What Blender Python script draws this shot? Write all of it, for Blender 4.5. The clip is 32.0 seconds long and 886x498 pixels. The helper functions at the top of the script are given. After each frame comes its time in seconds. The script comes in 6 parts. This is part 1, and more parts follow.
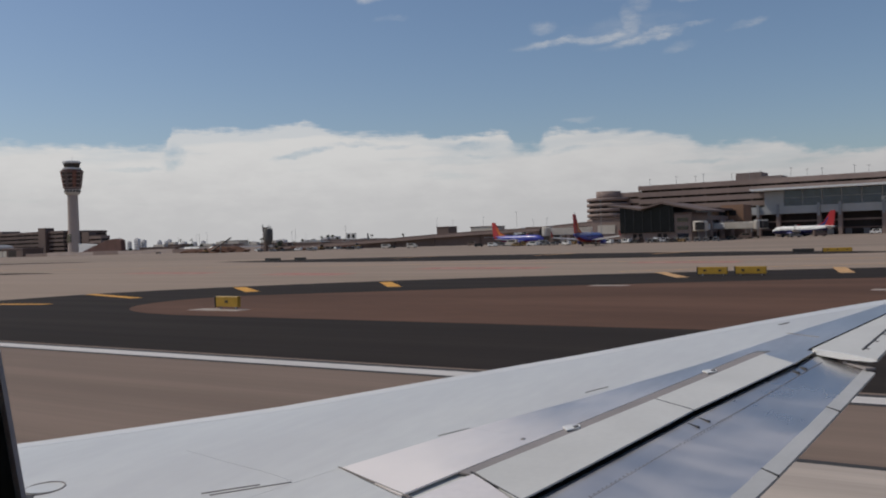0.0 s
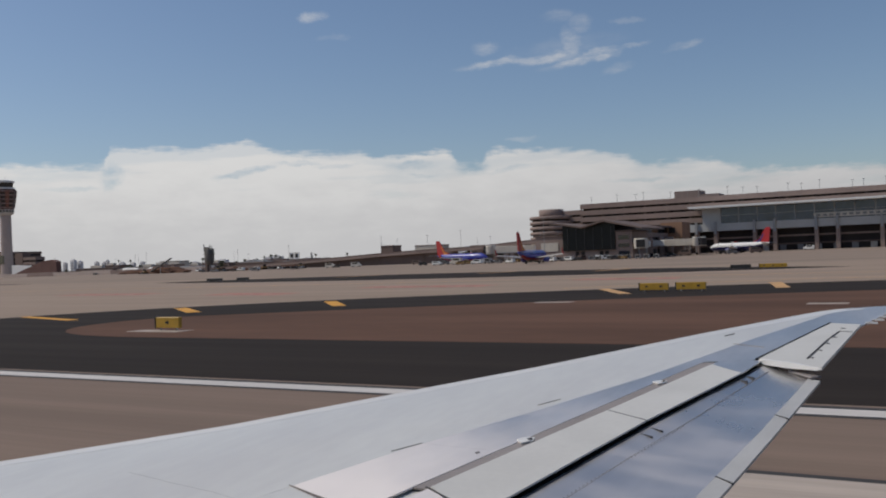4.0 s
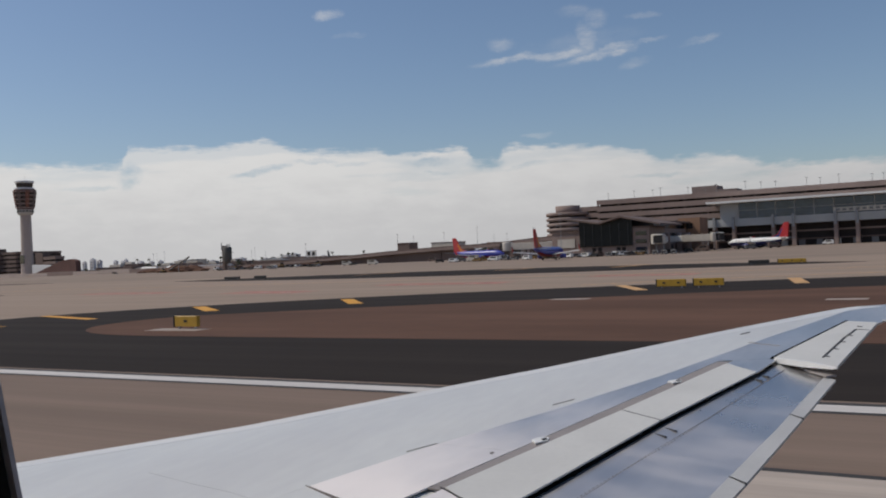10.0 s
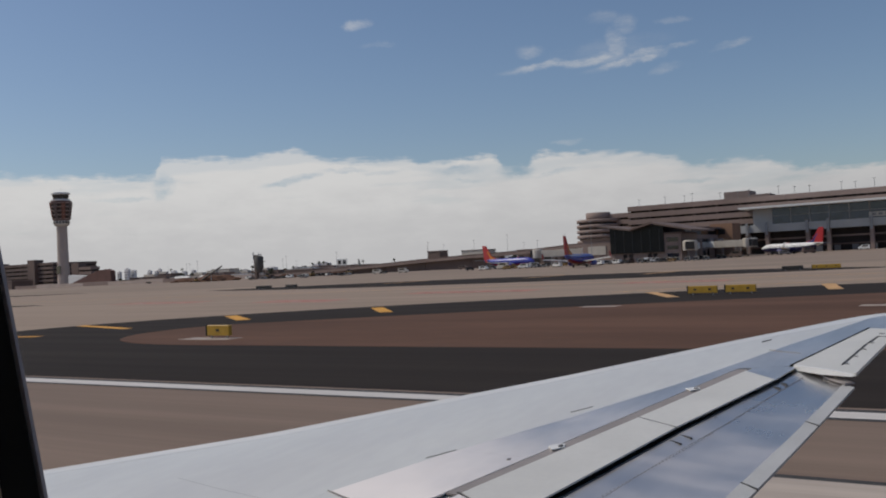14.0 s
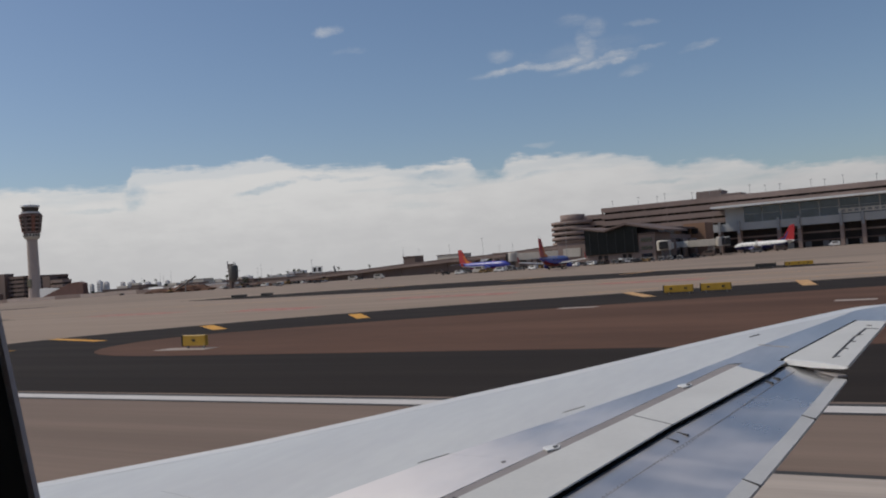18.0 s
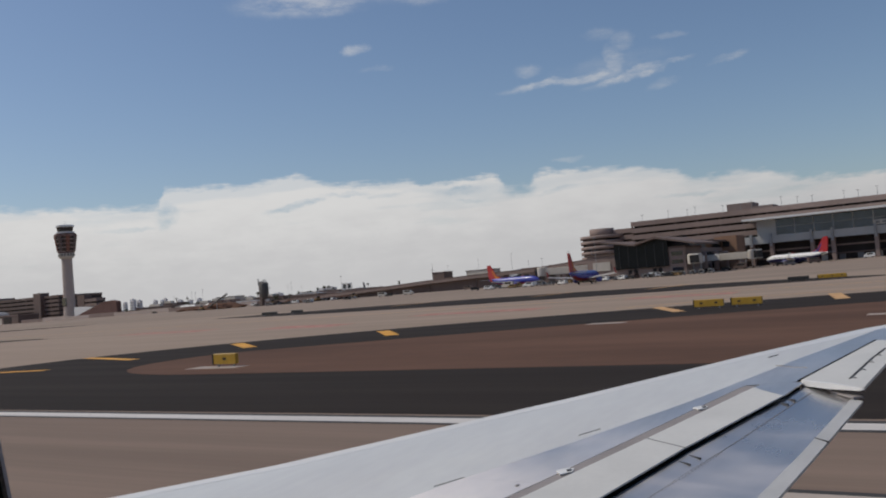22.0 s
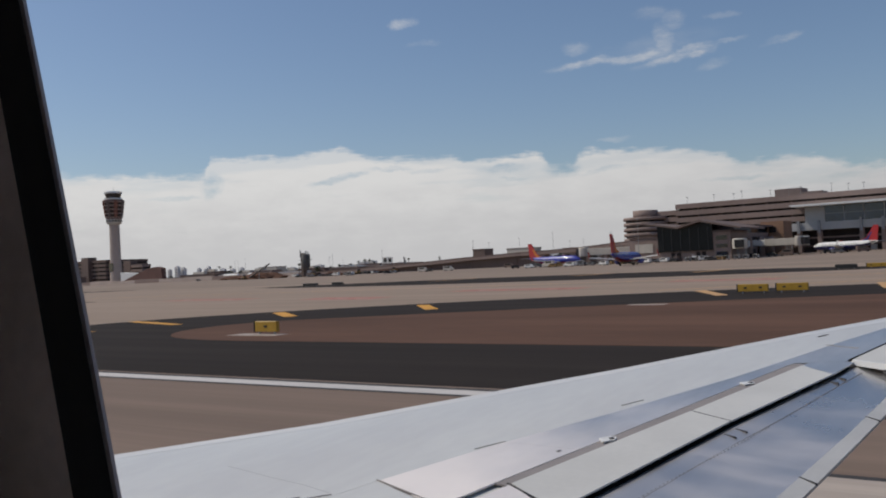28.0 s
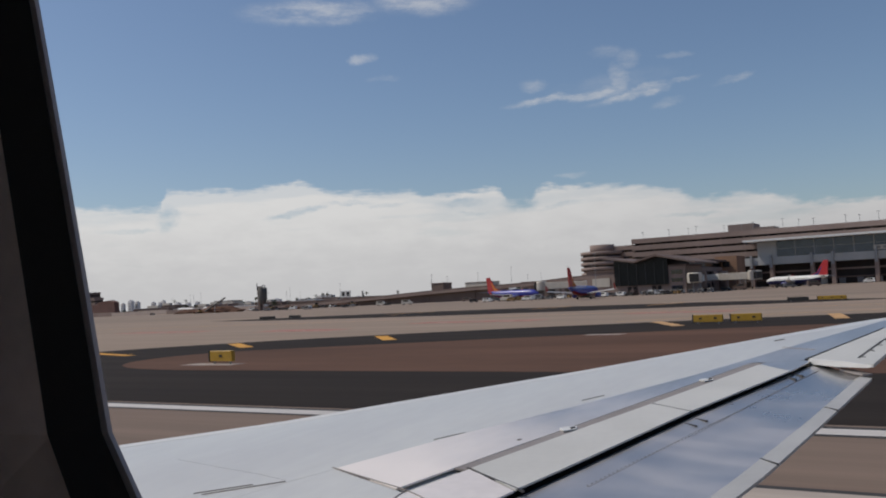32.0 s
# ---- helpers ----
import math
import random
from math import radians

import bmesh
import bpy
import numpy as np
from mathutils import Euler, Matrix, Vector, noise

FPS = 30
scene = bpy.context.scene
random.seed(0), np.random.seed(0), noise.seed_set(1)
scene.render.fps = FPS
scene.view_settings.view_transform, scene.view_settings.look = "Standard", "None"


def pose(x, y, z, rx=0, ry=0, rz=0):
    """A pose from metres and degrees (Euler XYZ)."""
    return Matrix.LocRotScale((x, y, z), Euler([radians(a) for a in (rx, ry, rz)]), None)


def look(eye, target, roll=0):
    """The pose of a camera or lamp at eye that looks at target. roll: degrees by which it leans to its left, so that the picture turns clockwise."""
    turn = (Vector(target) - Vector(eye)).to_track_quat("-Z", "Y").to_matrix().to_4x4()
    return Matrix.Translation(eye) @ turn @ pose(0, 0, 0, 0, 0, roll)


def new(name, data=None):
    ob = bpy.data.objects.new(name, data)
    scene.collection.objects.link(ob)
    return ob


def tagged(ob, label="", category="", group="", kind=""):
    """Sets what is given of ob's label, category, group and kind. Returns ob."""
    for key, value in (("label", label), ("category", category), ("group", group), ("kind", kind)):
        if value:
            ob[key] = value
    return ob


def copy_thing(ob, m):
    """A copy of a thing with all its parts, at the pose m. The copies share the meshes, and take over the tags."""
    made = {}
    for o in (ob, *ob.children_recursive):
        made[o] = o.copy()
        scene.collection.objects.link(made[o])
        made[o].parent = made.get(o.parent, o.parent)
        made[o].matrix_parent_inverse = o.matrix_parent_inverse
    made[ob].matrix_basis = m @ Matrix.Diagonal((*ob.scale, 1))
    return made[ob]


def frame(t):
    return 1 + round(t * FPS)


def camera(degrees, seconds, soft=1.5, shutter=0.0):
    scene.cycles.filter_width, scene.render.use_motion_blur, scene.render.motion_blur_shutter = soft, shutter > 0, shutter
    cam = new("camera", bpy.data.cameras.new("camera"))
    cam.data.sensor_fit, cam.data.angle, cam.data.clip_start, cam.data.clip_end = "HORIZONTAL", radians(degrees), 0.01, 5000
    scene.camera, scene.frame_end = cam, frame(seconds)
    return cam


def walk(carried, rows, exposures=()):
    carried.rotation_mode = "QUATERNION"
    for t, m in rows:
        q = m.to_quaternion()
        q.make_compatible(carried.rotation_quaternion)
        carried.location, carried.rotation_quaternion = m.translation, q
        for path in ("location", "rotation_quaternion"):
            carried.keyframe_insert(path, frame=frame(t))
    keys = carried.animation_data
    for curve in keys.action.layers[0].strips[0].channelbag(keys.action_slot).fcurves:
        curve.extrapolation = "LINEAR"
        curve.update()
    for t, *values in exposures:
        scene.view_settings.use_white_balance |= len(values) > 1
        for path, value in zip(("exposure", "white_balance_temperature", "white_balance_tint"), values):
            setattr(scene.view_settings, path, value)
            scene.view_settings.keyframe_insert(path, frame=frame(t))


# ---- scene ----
# An airport seen from the cabin of an airliner on the runway. -x is the aircraft's nose, +y is out over its right wing.
cam = camera(53.01, 32.0, soft=2.0)
PATH = [
    (0, pose(-0.013, 0.105, 3.734, 89.554, 1.749, 32.809)),
    (0.5, pose(-0.022, 0.104, 3.699, 90.205, 2.039, 33.083)),
    (1, pose(-0.051, 0.106, 3.699, 90.206, 1.990, 33.461)),
    (1.5, pose(-0.061, 0.121, 3.701, 90.691, 2.744, 32.797)),
    (2, pose(-0.034, 0.099, 3.742, 90.571, 2.327, 28.999)),
    (2.5, pose(-0.068, 0.115, 3.701, 90.744, 1.599, 28.781)),
    (3, pose(-0.100, 0.141, 3.692, 90.687, 1.968, 29.163)),
    (3.5, pose(-0.109, 0.149, 3.682, 90.694, 2.052, 29.123)),
    (5.5, pose(-0.007, 0.089, 3.727, 90.355, 2.682, 29.845)),
    (6, pose(0.043, 0.066, 3.749, 90.366, 2.086, 30.721)),
    (6.5, pose(0.082, 0.041, 3.758, 90.579, 2.532, 30.809)),
    (7, pose(0.093, 0.033, 3.757, 90.862, 2.702, 31.148)),
    (7.5, pose(0.090, 0.035, 3.760, 90.894, 3.446, 31.107)),
    (8, pose(0.057, 0.055, 3.733, 90.863, 2.641, 30.932)),
    (8.5, pose(0.030, 0.055, 3.741, 91.021, 2.826, 31.031)),
    (9, pose(-0.007, 0.086, 3.723, 91.179, 3.505, 30.890)),
    (9.5, pose(-0.064, 0.101, 3.728, 91.314, 3.563, 30.570)),
    (10, pose(-0.058, 0.109, 3.720, 90.493, 2.494, 30.285)),
    (10.5, pose(-0.055, 0.112, 3.704, 90.608, 2.654, 30.427)),
    (11, pose(-0.021, 0.089, 3.730, 90.937, 3.635, 30.779)),
    (11.5, pose(0.008, 0.078, 3.734, 90.629, 3.262, 30.881)),
    (12, pose(0.047, 0.033, 3.745, 90.296, 4.377, 31.098)),
    (12.5, pose(0.086, 0.009, 3.802, 90.714, 4.086, 30.865)),
    (13, pose(0.133, 0.011, 3.765, 90.101, 3.806, 30.855)),
    (13.5, pose(0.162, -0.006, 3.766, 89.950, 2.625, 32.031)),
    (14, pose(0.117, 0.003, 3.741, 91.089, 2.872, 32.241)),
    (14.5, pose(0.047, 0.043, 3.714, 91.070, 3.522, 32.181)),
    (16.5, pose(-0.086, 0.124, 3.670, 91.300, 2.996, 30.887)),
    (17, pose(-0.060, 0.097, 3.715, 91.116, 3.785, 30.972)),
    (17.5, pose(-0.090, 0.125, 3.683, 91.375, 4.113, 30.837)),
    (18, pose(-0.057, 0.106, 3.702, 91.312, 4.101, 30.675)),
    (18.5, pose(-0.029, 0.075, 3.712, 91.548, 4.291, 31.213)),
    (19, pose(-0.009, 0.079, 3.711, 91.826, 3.797, 31.294)),
    (19.5, pose(0.008, 0.058, 3.722, 92.243, 4.650, 31.314)),
    (20, pose(0.005, 0.054, 3.722, 92.451, 4.134, 31.330)),
    (20.5, pose(0.001, 0.046, 3.736, 92.720, 4.544, 31.993)),
    (21, pose(0.003, 0.057, 3.726, 92.330, 4.596, 32.094)),
    (21.5, pose(0.073, 0.040, 3.761, 91.838, 4.612, 32.059)),
    (22, pose(0.141, 0.011, 3.784, 92.456, 4.600, 32.572)),
    (22.5, pose(0.173, -0.054, 3.768, 91.866, 2.166, 33.416)),
    (23, pose(0.155, -0.032, 3.747, 93.276, 2.440, 33.620)),
    (23.5, pose(0.123, -0.083, 3.807, 90.689, 0.918, 34.552)),
    (24, pose(0.057, -0.034, 3.754, 91.102, 0.148, 32.663)),
    (24.5, pose(-0.034, 0.053, 3.726, 90.353, 0.927, 33.427)),
    (25, pose(-0.066, 0.078, 3.704, 90.232, 0.834, 33.868)),
    (25.5, pose(-0.088, 0.095, 3.685, 89.803, 0.587, 33.804)),
    (27.5, pose(0.071, 0.035, 3.706, 90.666, 1.824, 35.003)),
    (28, pose(0.061, 0.034, 3.678, 91.115, 2.781, 35.162)),
    (28.5, pose(0.060, 0.022, 3.658, 91.264, 4.179, 35.578)),
    (29, pose(0.074, 0.017, 3.627, 91.132, 3.768, 35.449)),
    (29.5, pose(0.053, 0.043, 3.551, 92.174, 5.541, 34.747)),
    (30, pose(0.051, 0.086, 3.435, 91.508, 4.391, 34.865)),
    (30.5, pose(0.063, 0.060, 3.449, 92.392, 6.117, 34.102)),
    (31, pose(0.049, 0.090, 3.313, 92.688, 6.947, 33.713)),
    (31.5, pose(0.100, 0.010, 3.491, 91.937, 7.207, 34.034)),
    (32, pose(-0.010, 0.099, 3.337, 93.200, 2.706, 32.482)),
]
walk(cam, PATH, exposures=((0.0, -0.06), (2.0, -0.08), (3.0, -0.02), (6.0, 0.03), (10.0, 0.04), (11.5, 0.0), (13.0, -0.07), (17.0, -0.05), (20.0, -0.08), (21.0, 0.0),
                           (24.0, 0.03), (28.0, 0.03), (29.0, 0.0), (30.0, -0.12), (30.5, -0.2), (31.0, -0.1), (31.5, -0.03), (32.0, 0.02)))

# ---- world, sun ----
SUN_EL, SUN_AZ = radians(50), radians(112)      # sun stands ahead of the aircraft, a little to its left
world = bpy.data.worlds.new("sky")
scene.world = world
world.use_nodes = True
wt = world.node_tree
wt.nodes.clear()


def math_node(tree, op, a, b=None, c=None):
    n = tree.nodes.new("ShaderNodeMath")
    n.operation = op
    for i, v in enumerate((a, b, c)):
        if v is None:
            continue
        if isinstance(v, (int, float)):
            n.inputs[i].default_value = v
        else:
            tree.links.new(v, n.inputs[i])
    return n.outputs[0]


def smooth(tree, x, lo, hi):
    n = tree.nodes.new("ShaderNodeMapRange")
    n.interpolation_type = "SMOOTHSTEP"
    n.inputs["From Min"].default_value, n.inputs["From Max"].default_value = lo, hi
    tree.links.new(x, n.inputs["Value"])
    return n.outputs["Result"]


def build_sky():
    t, L = wt, wt.links
    sky = t.nodes.new("ShaderNodeTexSky")
    sky.sky_type, sky.sun_disc = "NISHITA", False
    sky.sun_elevation, sky.sun_rotation = SUN_EL, -SUN_AZ
    sky.air_density, sky.dust_density, sky.ozone_density = 1.0, 0.9, 1.8
    co = t.nodes.new("ShaderNodeTexCoord")
    sep = t.nodes.new("ShaderNodeSeparateXYZ")
    L.new(co.outputs["Generated"], sep.inputs[0])
    negx = math_node(t, "MULTIPLY", sep.outputs[0], -1.0)
    az = math_node(t, "MULTIPLY", math_node(t, "ARCTAN2", negx, sep.outputs[1]), 57.29578)
    el = math_node(t, "MULTIPLY", math_node(t, "ARCSINE", sep.outputs[2]), 57.29578)
    comb = t.nodes.new("ShaderNodeCombineXYZ")
    L.new(az, comb.inputs[0])
    L.new(el, comb.inputs[1])

    def warped(amount, scale, fine):
        """Bearing and height, pushed about by noise, so that edges turn ragged."""
        v = comb.outputs[0]
        for am, sc in ((amount, scale), (amount * 0.3, fine)):
            n = t.nodes.new("ShaderNodeTexNoise")
            n.inputs["Scale"].default_value, n.inputs["Detail"].default_value = sc, 6
            L.new(comb.outputs[0], n.inputs["Vector"])
            sb = t.nodes.new("ShaderNodeVectorMath")
            sb.operation = "SUBTRACT"
            L.new(n.outputs["Color"], sb.inputs[0])
            sb.inputs[1].default_value = (0.5, 0.5, 0.5)
            sc_ = t.nodes.new("ShaderNodeVectorMath")
            sc_.operation = "MULTIPLY"
            L.new(sb.outputs[0], sc_.inputs[0])
            sc_.inputs[1].default_value = (am * 2.0, am, 0)
            ad = t.nodes.new("ShaderNodeVectorMath")
            L.new(v, ad.inputs[0])
            L.new(sc_.outputs[0], ad.inputs[1])
            v = ad.outputs[0]
        sp = t.nodes.new("ShaderNodeSeparateXYZ")
        L.new(v, sp.inputs[0])
        return sp.outputs[0], sp.outputs[1]

    def noise_at(scale, sx, sy, detail=6, rough=0.55):
        mp = t.nodes.new("ShaderNodeMapping")
        mp.inputs["Scale"].default_value = (sx, sy, 1)
        L.new(comb.outputs[0], mp.inputs[0])
        n = t.nodes.new("ShaderNodeTexNoise")
        n.inputs["Scale"].default_value, n.inputs["Detail"].default_value = scale, detail
        n.inputs["Roughness"].default_value = rough
        L.new(mp.outputs[0], n.inputs["Vector"])
        return n.outputs["Fac"]
    waz, wel = warped(0.75, 0.55, 2.6)
    bel = warped(0.42, 0.6, 2.4)[1]
    # upper edge of the cloud bank, in degrees, along the bearing
    ramp = t.nodes.new("ShaderNodeFloatCurve")
    cu = ramp.mapping.curves[0]
    pts = ((-15, 5.2), (0, 4.5), (4.6, 4.7), (8.6, 4.8), (11.1, 5.1), (12.4, 5.55), (16, 5.65), (17.7, 6.15), (19.5, 6.5), (23, 6.9), (25.1, 6.95), (26.2, 6.7), (26.6, 6.15),
           (28.1, 6.2), (28.6, 6.95), (30.2, 7.1), (31.7, 6.75), (33.2, 6.7), (34.6, 7.15), (36, 7.05), (38.9, 7.15), (40.4, 7.6), (41.4, 7.8), (43.2, 7.55), (44.6, 7.45), (49.6, 7.4),
           (49.9, 6.55), (53.7, 6.4), (57.4, 6.5), (75, 6.2))
    xs = [((a + 20) / 100, e / 20) for a, e in pts]
    cu.points[0].location, cu.points[1].location = (0, 0.27), (1, 0.27)
    for x, y in xs:
        cu.points.new(x, y)
    for q in cu.points:
        q.handle_type = "AUTO"
    ramp.mapping.update()
    L.new(math_node(t, "MULTIPLY_ADD", az, 0.01, 0.2), ramp.inputs["Value"])
    edge = math_node(t, "MULTIPLY", ramp.outputs[0], 20.0)
    n1 = noise_at(0.55, 0.5, 1.6)
    n2 = noise_at(2.4, 0.35, 1.4, 4)
    wob = math_node(t, "MULTIPLY_ADD", n1, 0.8, -0.4)
    wob = math_node(t, "ADD", wob, math_node(t, "MULTIPLY_ADD", n2, 0.9, -0.45))
    bank = smooth(t, math_node(t, "ADD", math_node(t, "SUBTRACT", edge, bel), wob), -0.14, 0.42)
    # soft blue gaps in the upper part of the bank
    gap = smooth(t, math_node(t, "SUBTRACT", noise_at(0.7, 0.16, 1.1, 6), math_node(t, "MULTIPLY", math_node(t, "SUBTRACT", edge, el), 0.045)), 0.43, 0.58)
    bank = math_node(t, "MULTIPLY", bank, math_node(t, "SUBTRACT", 1.0, math_node(t, "MULTIPLY", gap, 0.22)))

    def streak(a0, e0, ra, re, slope, strength, seed_scale=1.0):
        da = math_node(t, "SUBTRACT", waz, a0)
        de = math_node(t, "SUBTRACT", math_node(t, "SUBTRACT", wel, e0), math_node(t, "MULTIPLY", da, slope))
        d = math_node(t, "ADD", math_node(t, "POWER", math_node(t, "ABSOLUTE", math_node(t, "DIVIDE", da, ra)), 2.0), math_node(t, "POWER", math_node(t, "ABSOLUTE", math_node(t, "DIVIDE", de, re)), 2.0))
        m = math_node(t, "POWER", smooth(t, d, 1.8, 0.0), 2.2)
        m = math_node(t, "MULTIPLY", m, smooth(t, noise_at(seed_scale, 0.35, 1.3, 8, 0.7), 0.22, 0.8))
        return math_node(t, "MULTIPLY", m, strength)
    def layer(rows):
        m = None
        for a in rows:
            s_ = streak(*a)
            m = s_ if m is None else math_node(t, "MAXIMUM", m, s_)
        return m
    wisps = layer(((24.3, 12.33, 3.3, 0.26, -0.1, 1.25), (22.3, 12.4, 1.7, 0.3, -0.1, 1.3), (21.2, 12.5, 1.6, 0.5, 0.0, 0.6), (19.9, 12.2, 2.6, 0.30, -0.17, 1.2), (18.5, 12.45, 1.0, 0.45, -0.1, 1.4), (17.0, 12.75, 1.6, 0.16, -0.15, 0.55),
                   (20.5, 13.2, 0.7, 1.2, 0.0, 0.8), (19.9, 14.4, 0.8, 0.7, 0.0, 0.6), (21.2, 14.9, 1.1, 0.5, 0.0, 0.4), (26.1, 13.2, 0.9, 0.45, 0.0, 0.65), (13.5, 12.55, 1.2, 0.24, -0.15, 0.7),
                   (17.0, 14.4, 1.1, 0.22, 0.0, 0.35), (17.6, 11.5, 1.2, 0.32, -0.25, 0.4), (21.0, 12.9, 4.0, 0.8, -0.1, 0.25), (36.9, 15.44, 0.9, 0.34, -0.1, 1.2), (35.7, 14.15, 1.1, 0.22, 0.0, 0.3),
                   (23.7, 7.5, 1.2, 0.2, 0.0, 0.6), (40.0, 18.3, 4.5, 0.8, 0.0, 1.0), (33.0, 18.8, 3.5, 0.9, 0.0, 1.0)))
    # narrow blue openings in the bank
    holes = layer(((49.5, 5.75, 0.6, 0.9, 0.0, 0.9), (51.9, 5.05, 2.0, 0.2, 0.0, 0.6), (41.6, 5.9, 2.2, 0.24, -0.19, 0.95), (38.3, 6.4, 1.9, 0.17, 0.0, 0.7), (35.9, 6.2, 1.5, 0.15, 0.0, 0.5),
                   (31.1, 6.1, 1.9, 0.32, 0.0, 0.85), (30.3, 5.4, 1.1, 0.15, 0.0, 0.6), (27.3, 5.9, 1.3, 0.5, 0.0, 1.2), (24.6, 5.6, 1.6, 0.18, -0.15, 0.55), (16.6, 4.55, 2.2, 0.18, 0.0, 0.6), (10.2, 4.3, 1.5, 0.18, 0.0, 0.4)))
    bank = math_node(t, "MULTIPLY", bank, math_node(t, "SUBTRACT", 1.0, holes))
    tuft = smooth(t, noise_at(1.1, 0.4, 1.0, 7, 0.6), 0.3, 0.7)
    mask = math_node(t, "MAXIMUM", bank, math_node(t, "MULTIPLY", wisps, 0.64))
    # cloud brightness: whiter near its top, greyer and hazier low down
    tone = t.nodes.new("ShaderNodeMixRGB")
    tone.inputs[1].default_value, tone.inputs[2].default_value = (0.535, 0.532, 0.538, 1), (0.66, 0.656, 0.65, 1)
    L.new(smooth(t, math_node(t, "ADD", el, math_node(t, "ADD", math_node(t, "MULTIPLY_ADD", n1, 3.0, -1.5), math_node(t, "MULTIPLY_ADD", tuft, 1.3, -0.65))), 0.5, 6.8), tone.inputs[0])
    shade = t.nodes.new("ShaderNodeMixRGB")
    shade.blend_type = "MULTIPLY"
    shade.inputs[0].default_value = 1.0
    L.new(tone.outputs[0], shade.inputs[1])
    far_side = t.nodes.new("ShaderNodeMixRGB")
    far_side.inputs[1].default_value, far_side.inputs[2].default_value = (0.80, 0.80, 0.81, 1), (1.0, 1.0, 1.0, 1)
    L.new(smooth(t, az, -5, 48), far_side.inputs[0])
    L.new(far_side.outputs[0], shade.inputs[2])
    dim = t.nodes.new("ShaderNodeMixRGB")
    dim.blend_type = "MULTIPLY"
    dim.inputs[0].default_value = 1.0
    dim.inputs[2].default_value = (SKY * 0.965, SKY * 0.99, SKY * 1.05, 1)
    L.new(sky.outputs[0], dim.inputs[1])
    mix = t.nodes.new("ShaderNodeMixRGB")
    L.new(mask, mix.inputs[0])
    L.new(dim.outputs[0], mix.inputs[1])
    L.new(shade.outputs[0], mix.inputs[2])
    bg = t.nodes.new("ShaderNodeBackground")
    out = t.nodes.new("ShaderNodeOutputWorld")
    L.new(mix.outputs[0], bg.inputs[0])
    L.new(bg.outputs[0], out.inputs[0])


SKY = 0.079
build_sky()
sun = new("sun", bpy.data.lights.new("sun", "SUN"))
sun.data.energy, sun.data.angle, sun.data.color = 2.45, radians(0.6), (1.0, 0.905, 0.78)
sd = Vector((-math.sin(SUN_AZ) * math.cos(SUN_EL), math.cos(SUN_AZ) * math.cos(SUN_EL), math.sin(SUN_EL)))
sun.matrix_world = look(sd * 50, (0, 0, 0))


